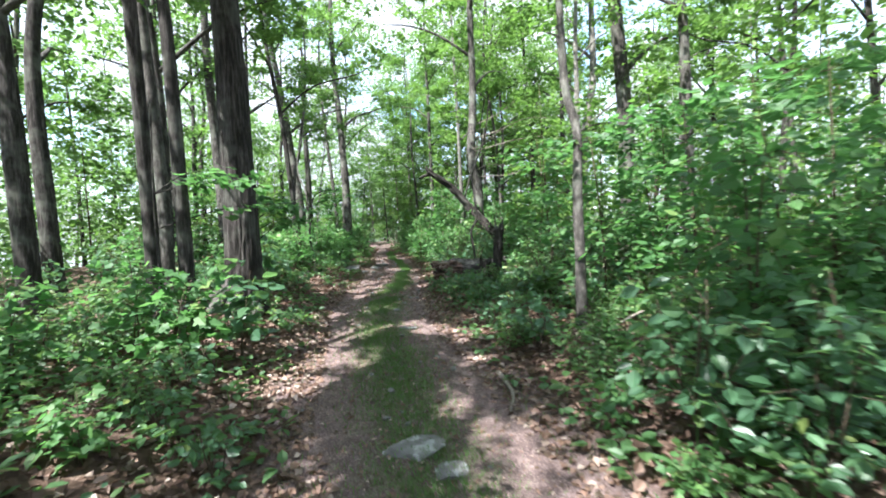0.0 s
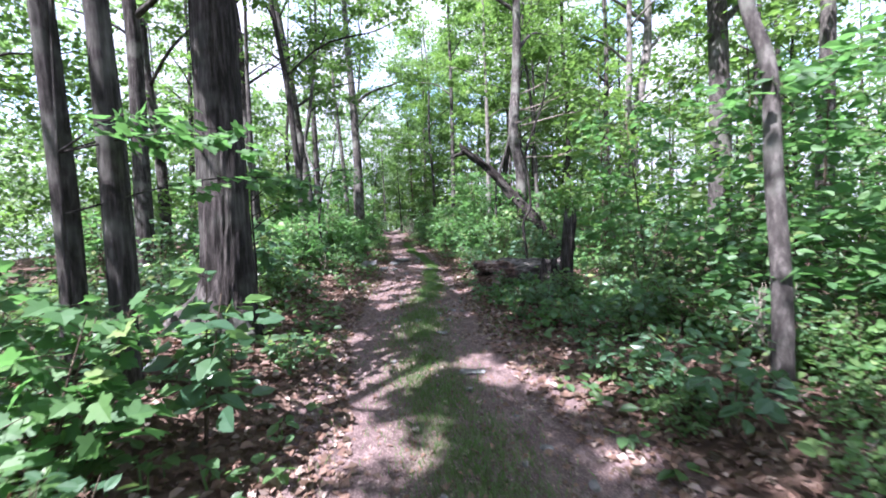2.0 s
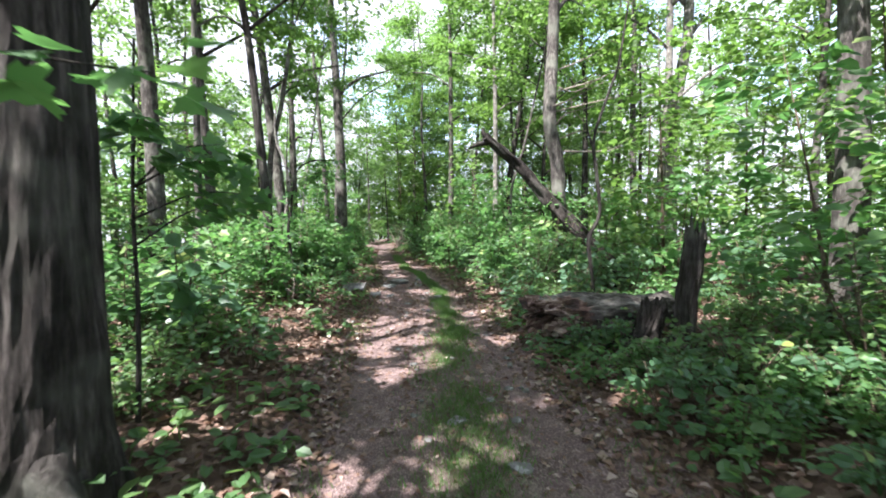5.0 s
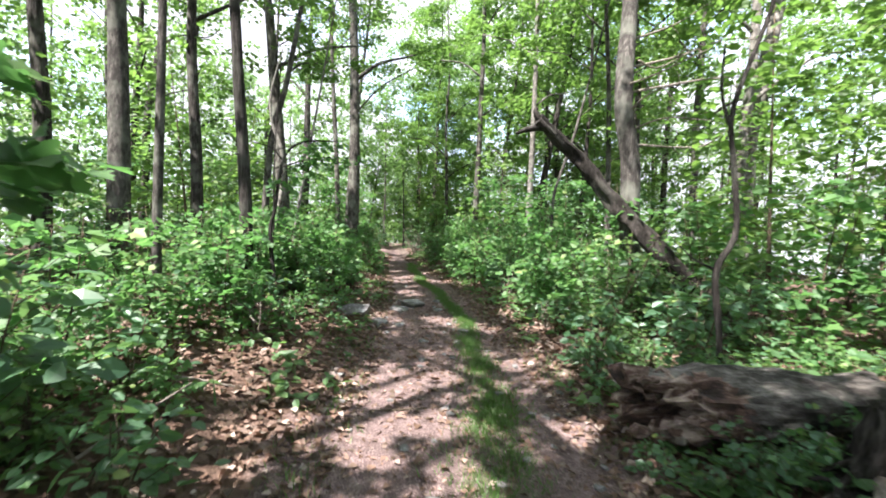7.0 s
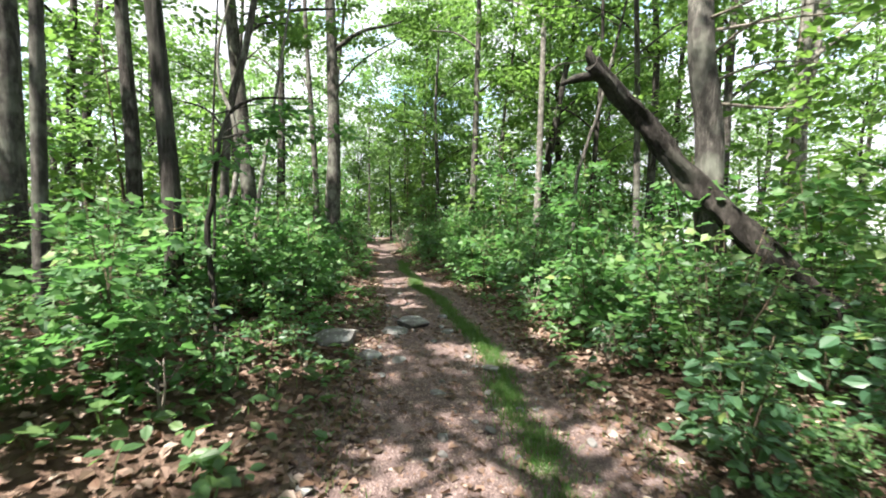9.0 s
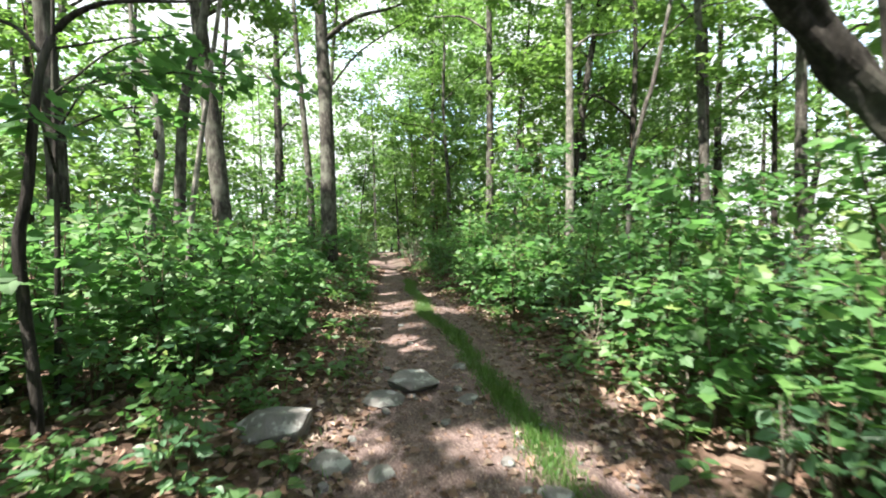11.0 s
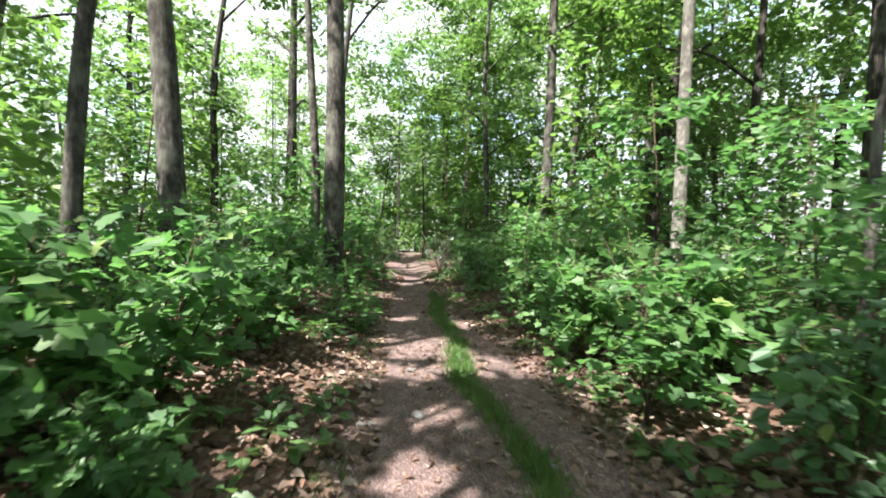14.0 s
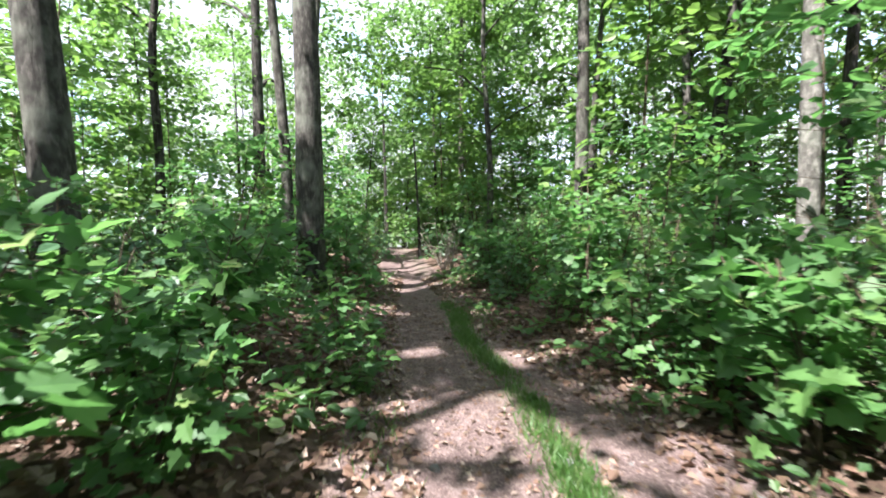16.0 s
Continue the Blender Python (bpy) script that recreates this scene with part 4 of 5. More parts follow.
build_stump(0.74, 10.0, 1.36, 0.095, "tall dark grey stump with ridged bark and a splintered top", 12, 1)
build_stump(0.42, 10.2, 0.62, 0.13, "low dark rotten stump with tangled roots beside the log", 16, 2)


def build_slab():
    bm = bmesh.new()
    bmesh.ops.create_grid(bm, x_segments=8, y_segments=12, size=0.5)
    for vtx in bm.verts:
        x, y = vtx.co.x, vtx.co.y
        vtx.co = Vector((x * 0.15 * (1 - 0.25 * y), 0.03 * math.cos(x * 3) + 0.012 * noise.noise(Vector((x * 5, y * 5, 1))), y * 0.3 + 0.02 * math.sin(x * 9)))
    got = bmesh.ops.extrude_face_region(bm, geom=bm.faces[:])
    for e in got["geom"]:
        if isinstance(e, bmesh.types.BMVert):
            e.co.y += 0.025
    me = bpy.data.meshes.new("loose_bark")
    bm.to_mesh(me)
    bm.free()
    me.materials.append(M_DEADTWIG)
    ob = new("loose_bark", me)
    ob.matrix_basis = pose(0.3, 10.44, float(gz(0.3, 10.44)) + 0.12, 14, 6, 10)
    tagged(ob, "pale slab of loose bark leaning against the log", "bark")


build_slab()


def bare_stem(name, label, pts, radii, mat, category, n=26, seg=9, rough=0.08, twigs=(), ground_base=True, ridges=0):
    """A bare stem along pts (x, y, world z), with stubs; its foot is sunk in the soil."""
    x, y = pts[0][:2]
    root = new(name)
    z = float(gz(x, y)) if ground_base else pts[0][2]
    root.location = (x, y, z)
    tagged(root, label, category)
    o = np.array([x, y, z])
    P = smooth_path([np.array(p) - o for p in pts], n)
    R = np.interp(np.linspace(0, 1, n), np.linspace(0, 1, len(radii)), radii)
    v, f = tube(P, R, seg, rough, x, ridges)
    mesh_object("stem", v, f, mat, root, smooth=not ridges)
    for k, tw in enumerate(twigs):
        q = smooth_path([np.array(t) - o for t in tw[0]], 9)
        v, f = tube(q, np.linspace(tw[1], tw[1] * 0.4, 9), 7, rough, k)
        mesh_object("branch", v, f, mat, root, smooth=True)
    return root


broken = bare_stem("broken_trunk", "dark rough broken trunk propped against a grey oak",
                   [(1.5, 13.45, 0.1), (1.17, 13.65, 0.8), (0.78, 13.9, 1.3), (0.02, 14.32, 2.22), (-0.56, 14.3, 2.87), (-1.2, 13.98, 3.34)], [0.15, 0.14, 0.13, 0.12, 0.1, 0.08], M_BARK_DEAD_SHADED, "dead tree", 60, 30, 0.26,
                   [([(-1.08, 14.05, 3.25), (-1.32, 13.98, 3.2), (-1.5, 13.95, 3.12)], 0.055), ([(-1.15, 14.0, 3.3), (-1.24, 13.96, 3.43), (-1.23, 13.96, 3.5)], 0.06)], ridges=9)
bare_stem("crooked_sapling", "thin crooked dark sapling behind the log",
          [(0.22, 11.52, 0.2), (0.21, 11.52, 0.8), (0.15, 11.54, 1.4), (0.3, 11.56, 1.75), (0.26, 11.58, 2.3), (0.22, 11.6, 2.8), (0.42, 11.68, 3.4), (0.6, 11.77, 3.9), (0.75, 11.85, 4.8)],
          [0.027, 0.027, 0.032, 0.025, 0.026, 0.022, 0.02, 0.017, 0.012], M_BARK_DARK, "sapling", 40, 8, 0.06,
          [([(0.2, 11.6, 2.7), (0.12, 11.6, 3.0), (0.13, 11.62, 3.4)], 0.018), ([(0.16, 11.54, 1.42), (0.0, 11.6, 1.5), (-0.1, 11.7, 1.62)], 0.012)])
bare_stem("crooked_sapling", "thin crooked dark sapling in the brush",
          [(-4.88, 13.58, 0.3), (-4.9, 13.6, 0.75), (-5.0, 13.62, 1.5), (-4.95, 13.63, 1.85), (-4.86, 13.66, 2.58), (-4.6, 13.7, 2.85), (-4.1, 13.8, 2.9)],
          [0.03, 0.028, 0.03, 0.026, 0.02, 0.015, 0.008], M_BARK_DARK, "sapling", 34, 8, 0.06,
          [([(-4.86, 13.66, 2.57), (-5.05, 13.66, 2.75), (-5.4, 13.7, 2.85)], 0.014)])


# ---- holes in the snag: solid lumps, their inner shade painted near-black ----
for k, (dx, dy, h) in enumerate([(0.0, -0.04, 1.95), (0.0, -0.04, 2.15), (0.0, -0.04, 1.55)]):
    bm = bmesh.new()
    bmesh.ops.create_icosphere(bm, subdivisions=2, radius=0.03, matrix=Matrix.Translation((0.15 + dx, 0.06 + dy, h)) @ Matrix.Diagonal((0.9, 0.5, 1.9, 1)))
    part("hole", bm, M_HOLE_SHADE, snag, "near-black lump painted as the shade of a woodpecker hole")


# ---- stones ----
def build_stone(x, y, w, d, h, turn, seed, label, sink=0.35, fine=4):
    rng = np.random.default_rng(seed)
    bm = bmesh.new()
    bmesh.ops.create_icosphere(bm, subdivisions=fine, radius=1.0)
    cuts = [np.array([0, 0, 1.0])] + [unit(rng.normal(size=3)) for _ in range(9)]
    lim = [0.5] + [rng.uniform(0.5, 0.8) for _ in range(9)]
    for vtx in bm.verts:
        c = np.array(vtx.co)
        for nrm, l in zip(cuts, lim):
            e = c @ nrm - l
            if e > 0:
                c = c - nrm * e * 0.93
        c = c * (1 + 0.05 * noise.noise(Vector(c) * 2.3 + Vector((seed, 0, 0))) + 0.03 * noise.noise(Vector(c) * 7))
        vtx.co = Vector((c[0] * w / 2, c[1] * d / 2, c[2] * h / 2 * 1.3))
    me = bpy.data.meshes.new("stone")
    bm.to_mesh(me)
    bm.free()
    me.materials.append(M_STONE)
    ob = new("stone", me)
    ob.matrix_basis = pose(x, y, float(gz(x, y)) + h * (0.5 - sink), 0, 0, turn)
    return tagged(ob, label, "stone")


STONES = [(-3.09, 15.12, 0.6, 0.42, 0.19, 10), (-3.27, 14.83, 0.4, 0.3, 0.13, -20), (-3.85, 14.2, 0.58, 0.36, 0.32, 5), (-3.42, 13.95, 0.34, 0.22, 0.11, 0), (-3.08, 13.9, 0.22, 0.17, 0.08, 30),
          (-2.72, 15.6, 0.16, 0.13, 0.08, 12), (-2.62, 14.85, 0.22, 0.18, 0.07, 50), (-2.12, 13.75, 0.2, 0.15, 0.06, 0), (-5.5, 15.6, 0.3, 0.22, 0.2, 40), (-3.25, 11.7, 0.16, 0.12, 0.07, 0),
          (-0.75, 6.75, 0.3, 0.2, 0.05, 20), (-0.14, 3.42, 0.52, 0.42, 0.07, 15), (0.16, 3.1, 0.3, 0.22, 0.05, 40), (-2.6, 13.1, 0.14, 0.1, 0.05, 0), (-1.2, 8.1, 0.2, 0.14, 0.05, -30), (-1.6, 8.7, 0.22, 0.16, 0.04, 15)]
for k, (x, y, w, d, h, turn) in enumerate(STONES):
    build_stone(x, y, w, d, h, turn, 40 + k, "grey weathered stone half sunk in the dirt track" if off_trail(x, y) < 0 else "grey boulder resting in the leaf litter beside the track")
prng = np.random.default_rng(77)
pebble = []
for k in range(120):
    y = prng.uniform(2.5, 21) if k < 46 else prng.uniform(8.5, 15.5)
    a, b = trail_edges(y)
    pebble.append((prng.uniform(a + 0.1, b - 0.1), y))
for k, (x, y) in enumerate(pebble):
    s = prng.uniform(0.03, 0.09)
    o = build_stone(x, y, s * 1.4, s, s * 0.7, prng.uniform(0, 180), 100 + k % 5, "small grey pebble set in the dirt track", 0.3, 2)
    tagged(o, group="pebbles of the track")


# ---- fallen sticks ----
def build_stick(pts, r, label, mat=None):
    pts = [(x, y, float(gz(x, y)) + r * 0.5 + h) for x, y, h in pts]
    P = smooth_path(pts, 16)
    v, f = tube(P, np.linspace(r, r * 0.35, 16), 7, 0.08, pts[0][0])
    ob = mesh_object("fallen_stick", v - P[0], f, mat or M_DEADTWIG, smooth=True)
    ob.location = P[0]
    return tagged(ob, label, "stick")


build_stick([(0.55, 4.9, 0), (0.62, 4.6, 0.02), (0.66, 4.3, 0.03), (0.62, 4.05, 0.0)], 0.03, "pale curved dead root at the edge of the track")
build_stick([(-3.0, 6.4, 0.0), (-2.95, 6.3, 0.12), (-3.02, 6.15, 0.2), (-2.9, 6.05, 0.3)], 0.012, "thin forked dead twig standing in leaf litter")
build_stick([(-3.0, 6.25, 0.08), (-3.15, 6.2, 0.1), (-3.25, 6.1, 0.02)], 0.009, "thin dead twig on leaf litter")
build_stick([(-2.75, 11.05, 0), (-2.45, 11.1, 0.0), (-2.1, 11.2, 0)], 0.012, "thin dark stick lying on the dirt track", M_TWIG)
build_stick([(-4.6, 10.4, 0.02), (-4.2, 10.6, 0.06), (-3.8, 10.9, 0.02)], 0.02, "dead branch on the leaf litter")
build_stick([(-4.0, 9.6, 0.02), (-3.9, 9.9, 0.15), (-3.75, 10.2, 0.3)], 0.012, "dead twig leaning in the brush")
build_stick([(1.6, 5.2, 0.05), (2.2, 5.5, 0.25), (3.0, 5.7, 0.4)], 0.02, "grey dead branch caught in the brush")
build_stick([(-4.3, 12.3, 0.02), (-4.15, 12.4, 0.25), (-4.1, 12.4, 0.5)], 0.008, "thin dead stem standing in the brush")
build_stick([(-1.25, 13.5, 0.0), (-1.2, 13.55, 0.15), (-1.15, 13.55, 0.3)], 0.012, "thin broken dead stem beside the track")
build_stick([(0.9, 7.4, 0.0), (0.85, 7.8, 0.06), (0.6, 8.2, 0.02)], 0.018, "dead branch on the leaf litter")
build_stick([(-0.15, 12.2, 0.02), (-0.5, 12.5, 0.04), (-0.9, 12.6, 0.0)], 0.015, "dead branch on the leaf litter")


# ---- saplings and bushes ----
def build_bush(name, label, height, spread, stems, branchlets, per, leaf, shape, mat, seed, low=0.2, category="shrub", group="", droop=0.15, lean=0.15, clump=False):
    """A leafy plant: stems, flat branchlets, and leaves set two by two along them. Stands at the origin."""
    rng = np.random.default_rng(seed)
    root = new(name)
    tagged(root, label, category, group)
    twigs, P, A = [], [], []
    for s in range(stems):
        az = rng.random() * 6.28
        out = np.array([math.cos(az), math.sin(az), 0]) * height * lean * (0.4 + rng.random()) * (1 if stems > 1 else 0.6)
        h = height * rng.uniform(0.75, 1.05)
        path = smooth_path([(0, 0, -0.05), out * 0.35 + [0, 0, h * 0.4] + rng.normal(0, 0.02, 3), out + [0, 0, h]], 10)
        v, f = tube(path[::3], np.linspace(0.006 + 0.006 * height, 0.003, 4), 5)
        mesh_object("stem", v, f, M_TWIG, root, smooth=True)
        for b in range(branchlets // stems):
            t = low + (1 - low) * (b + rng.random()) / (branchlets / stems)
            base = path[min(int(t * 9), 9)]
            az = b * 2.4 + rng.random()
            ln = spread * (1.1 - 0.55 * t) * (0.6 + 0.6 * rng.random())
            d = np.array([math.cos(az), math.sin(az), 0.25 + rng.normal(0, 0.3)])
            tip = base + d * ln - [0, 0, droop * ln]
            mid = base + d * ln * 0.5 + [0, 0, 0.04]
            tw = smooth_path([base, mid, tip], 7)
            twigs.append(tube(tw[::3], [0.004, 0.0032, 0.002], 3))
            for k in range(per):
                q = tw[rng.integers(3, 7)] if clump else tw[min(1 + int(6 * (k + 0.5) / per), 6)]
                turn = (0.9 + 0.3 * rng.random()) * (1 if k % 2 else -1) if k < per - 1 else 0.0
                c, sn = math.cos(turn), math.sin(turn)
                ax = np.array([d[0] * c - d[1] * sn, d[0] * sn + d[1] * c, -0.15 + rng.normal(0, 0.28)])
                P.append(q + ax * 0.02 + rng.normal(0, 0.012 + 0.018 * height, 3))
                A.append(ax)
    v, f = join(twigs)
    tagged(mesh_object("twig_growth", v, f, M_TWIG, root, smooth=True), kind="stuff")
    P, A = np.array(P), np.array(A)
    N = rng.normal(size=P.shape) * 0.6 + [0, 0, 1]
    v, f = leaves(P, A, N, leaf * (0.6 + 0.6 * rng.random(len(P))), shape)
    tagged(mesh_object("foliage", v, f, mat, root), kind="stuff")
    return root


SMALL = (DIAMOND[0] * [1.0, 1, 1], DIAMOND[1])
MAPLE_LABEL = "young maple sapling with lobed green leaves"
BROAD_LABEL = "leafy bush with broad green leaves"
KINDS = {
    "m1": build_bush("maple_sapling", MAPLE_LABEL, 0.75, 0.42, 2, 16, 8, 0.1, MAPLE, M_LEAF_MAPLE, 1, 0.3, "sapling", "maple saplings"),
    "m2": build_bush("maple_sapling", MAPLE_LABEL, 1.2, 0.55, 2, 28, 9, 0.106, MAPLE, M_LEAF_MAPLE, 2, 0.25, "sapling", "maple saplings"),
    "m3": build_bush("maple_sapling", MAPLE_LABEL, 1.9, 0.7, 2, 38, 9, 0.112, MAPLE, M_LEAF_MAPLE, 3, 0.2, "sapling", "maple saplings"),
    "b1": build_bush("broadleaf_bush", BROAD_LABEL, 0.6, 0.38, 4, 16, 7, 0.12, LANCE, M_LEAF_BROAD, 4, 0.3, "shrub", "bushes of the undergrowth", lean=0.4),
    "b2": build_bush("broadleaf_bush", BROAD_LABEL, 1.05, 0.5, 4, 28, 8, 0.125, LANCE, M_LEAF_BROAD, 5, 0.2, "shrub", "bushes of the undergrowth", lean=0.35),
    "s1": build_bush("small_leaved_bush", "low dense bush with small green leaves", 0.55, 0.4, 6, 42, 8, 0.085, SMALL, M_LEAF_LOW, 6, 0.15, "shrub", "bushes of the undergrowth", lean=0.45),
    "s2": build_bush("small_leaved_bush", "dense twiggy bush with small green leaves", 1.35, 0.55, 6, 54, 8, 0.098, SMALL, M_LEAF_LOW, 7, 0.12, "shrub", "bushes of the undergrowth", lean=0.35),
    "t1": build_bush("young_tree", "slender young tree with layers of light green leaves", 3.4, 1.15, 1, 30, 18, 0.155, LANCE, M_LEAF_MAPLE, 8, 0.25, "young tree", "young trees", lean=0.12, clump=True),
    "b3": build_bush("broadleaf_sapling", "tall sapling with very large drooping green leaves", 1.7, 0.5, 2, 18, 6, 0.24, OVATE, M_LEAF_BROAD, 10, 0.35, "sapling", "large-leaved saplings"),
    "m4": build_bush("large_leaved_maple", "young maple with large lobed green leaves in flat layers", 1.15, 0.5, 3, 30, 7, 0.128, LARGE_MAPLE, M_LEAF_MAPLE, 12, 0.4, "sapling", "large-leaved saplings", droop=0.05, lean=0.3),
    "t2": build_bush("young_tree", "slender young maple with layered leaves", 5.2, 1.5, 1, 40, 22, 0.175, LANCE, M_LEAF, 9, 0.25, "young tree", "young trees", lean=0.12, clump=True),
}
placed = {}


def plant(kind, x, y, s=1.0, turn=None, tilt=4.0):
    turn = rr.uniform(0, 360) if turn is None else turn
    m = pose(x, y, float(gz(x, y)), rr.uniform(-tilt, tilt), rr.uniform(-tilt, tilt), turn) @ Matrix.Diagonal((s, s, s, 1))
    if kind not in placed:
        placed[kind] = True
        KINDS[kind].matrix_basis = m
        return KINDS[kind]
    return copy_thing(KINDS[kind], m)


REACH = {"m1": 0.45, "m2": 0.6, "m3": 0.8, "b1": 0.45, "b2": 0.6, "s1": 0.5, "s2": 0.7, "t1": 1.0, "t2": 1.3, "b3": 0.6, "m4": 0.6}


TOP = {"m1": 0.75, "m2": 1.2, "m3": 1.9, "b1": 0.6, "b2": 1.05, "s1": 0.55, "s2": 1.35, "t1": 3.4, "t2": 5.2}
TALL = ("m2", "m3", "b2", "s2", "t1", "t2")
# spots where nothing tall grows: x, y, radius
OPEN = [(-5.0, 18.6, 0.8), (-0.1, 18.2, 0.7), (-5.4, 17.9, 0.8), (2.7, 10.8, 1.0), (1.3, 7.0, 1.2), (2.2, 6.4, 0.9), (0.9, 8.3, 0.6), (1.3, 4.5, 1.0), (1.6, 5.5, 0.7), (-2.9, 6.3, 1.0), (-0.2, 9.4, 1.1), (0.5, 9.9, 0.9), (-3.3, 11.0, 0.7), (-4.2, 15.2, 0.6), (1.2, 11.6, 0.7)]


# bare patches of leaf litter: x, y, radius
BARE = [(-3.45, 10.3, 0.5), (-4.1, 11.1, 0.5), (-2.55, 5.35, 0.55), (-4.5, 18.0, 0.5), (-5.2, 17.6, 0.4), (-4.5, 18.7, 0.4), (1.0, 6.7, 0.45), (-3.0, 6.3, 0.4)]


def scatter(count, side, y0, y1, o0, o1, kinds, gap, seed, s0=0.8, s1=1.2):
    """Plants at o0 to o1 metres outside the trod strip, on one side (-1 or 1)."""
    rng = random.Random(seed)
    got = []
    for _ in range(count * 20):
        if len(got) >= count:
            break
        y = rng.uniform(y0, y1)
        a, b = trail_edges(y)
        o = rng.uniform(o0, o1)
        x = a - o if side < 0 else b + o
        if any((x - p) ** 2 + (y - q) ** 2 < gap * gap for p, q in got):
            continue
        k = rng.choice(kinds)
        s = rng.uniform(s0, s1)
        if o < REACH[k] * s * 0.55:
            continue
        if k in TALL and any(math.hypot(x - a, y - b) < r for a, b, r in OPEN):
            continue
        if -0.9 < x < 1.1 and 9.6 < y < 10.95 or any(math.hypot(x - a, y - b) < r for a, b, r in BARE):
            continue
        if math.hypot(x + 3.3, y - 6.75) < 1.25 and k not in ("b1", "s1") or math.hypot(x + 3.6, y - 7.2) < 0.75:
            continue
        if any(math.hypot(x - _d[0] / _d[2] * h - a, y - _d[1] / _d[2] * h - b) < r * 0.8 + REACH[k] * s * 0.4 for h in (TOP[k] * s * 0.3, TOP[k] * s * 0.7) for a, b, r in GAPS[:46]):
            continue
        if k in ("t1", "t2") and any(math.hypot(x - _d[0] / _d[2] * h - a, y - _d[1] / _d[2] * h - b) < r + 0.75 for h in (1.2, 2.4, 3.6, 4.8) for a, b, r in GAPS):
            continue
        got.append((x, y))
        plant(k, x, y, s)


# low growth near the trod strip, then taller behind it
scatter(54, -1, 1.0, 9.5, 0.3, 3.2, ["b1", "s1", "b1", "m1"], 0.42, 31, 0.6, 1.05)
scatter(34, -1, 9.0, 15.0, 0.7, 3.2, ["m1", "m2", "s1", "m1", "b1", "m2"], 0.42, 32, 0.75, 1.05)
scatter(40, -1, 14.5, 25.0, 0.75, 3.2, ["m1", "m2", "b2", "b1", "m2"], 0.45, 33, 0.8, 1.15)
scatter(46, 1, 1.0, 9.5, 0.35, 3.4, ["b1", "s1", "b2", "m1", "m2", "s2"], 0.45, 34)
scatter(26, 1, 9.0, 14.0, 0.3, 3.0, ["b1", "s1", "m1", "b2"], 0.45, 35, 0.7, 1.1)
scatter(58, 1, 13.5, 25.0, 0.55, 3.2, ["m2", "s2", "b2", "m1", "m3", "m2"], 0.45, 36, 0.75, 1.1)
scatter(44, -1, 1.0, 28.0, 3.2, 8.0, ["b2", "m2", "s2", "m1"], 0.8, 37, 0.8, 1.3)
scatter(48, 1, 2.0, 28.0, 3.0, 8.0, ["b2", "m2", "s2", "m3"], 0.8, 38, 0.9, 1.4)
scatter(22, -1, 22.0, 36.0, 0.3, 3.0, ["m2", "b2", "m3", "s2"], 0.6, 39, 0.9, 1.3)
scatter(24, 1, 22.0, 36.0, 0.3, 3.0, ["m2", "b2", "m3", "s2"], 0.6, 40, 0.9, 1.3)
scatter(20, 1, 8.2, 12.0, 0.25, 1.5, ["b1", "s1", "m1", "s1"], 0.36, 45, 0.6, 0.95)
scatter(40, 1, 2.5, 9.0, 0.3, 3.0, ["b1", "s1", "m1"], 0.3, 46, 0.6, 1.0)
# young trees: a leafy middle storey
scatter(16, -1, 2.0, 30.0, 2.4, 9.0, ["t1", "t2"], 1.6, 41, 0.8, 1.25)
scatter(34, 1, 3.0, 34.0, 1.6, 9.0, ["t1", "t2", "t1"], 1.3, 42, 0.8, 1.3)
scatter(11, -1, 25.0, 44.0, 1.0, 10.0, ["t1", "t2"], 1.5, 43, 0.9, 1.4)
scatter(11, 1, 26.0, 46.0, 0.8, 9.0, ["t2", "t1"], 1.5, 44, 0.9, 1.5)
for _ in range(26):
    plant(rr.choice(["t1", "m3", "s2", "t2", "m2"]), rr.uniform(-14, 6), rr.uniform(29.5, 38), rr.uniform(0.9, 1.5))
# single plants that stand close to the walk
plant("b2", -0.35, 10.25, 0.5)
plant("b1", 0.1, 10.3, 0.7)
plant("b1", -0.75, 10.35, 0.5)
plant("m1", 0.25, 10.4, 0.7)
plant("b1", 0.55, 10.55, 0.75)
plant("m1", 0.62, 11.2, 0.9)
plant("s1", 0.15, 11.3, 1.0)
plant("b3", -2.45, 5.15, 0.78)
plant("m4", -2.75, 4.35, 1.0)
plant("b3", -4.25, 9.4, 1.0)
plant("m4", -5.6, 18.5, 0.8)
plant("m4", -5.2, 18.05, 0.65)
plant("m4", -2.2, 18.9, 1.1)
plant("m3", -2.3, 19.9, 0.9)
plant("m2", -2.05, 17.7, 1.0)
plant("s2", -0.35, 13.0, 1.0)
plant("s2", 0.1, 13.7, 1.1)
plant("m2", -1.0, 14.4, 0.9)
plant("m3", 2.6, 4.0, 1.0)
plant("s2", 3.1, 4.9, 1.0)
plant("t1", 2.3, 7.2, 1.0)
plant("t1", 3.3, 6.5, 1.1)
plant("t2", 4.7, 7.5, 0.9)
plant("t1", 3.9, 8.9, 1.2)
plant("t1", 4.2, 5.4, 1.1)


plant("m4", -4.95, 16.5, 0.6)
plant("m2", -4.75, 15.4, 0.9)
plant("m3", -4.95, 11.4, 0.62)
plant("m3", -4.9, 12.3, 0.7)
plant("m2", -4.6, 12.0, 0.9)
plant("m3", -5.3, 15.0, 0.7)
plant("m3", -0.85, 15.1, 0.75)
plant("m2", -0.9, 16.0, 1.0)
plant("m3", -1.3, 17.0, 0.85)
plant("m2", -3.3, 4.6, 0.9)
plant("m2", -3.6, 3.6, 0.9)
plant("m4", -5.2, 16.9, 1.0)
plant("m4", -5.6, 17.4, 1.1)
plant("m4", -5.3, 15.9, 1.1)
plant("m4", -4.5, 16.0, 0.55)
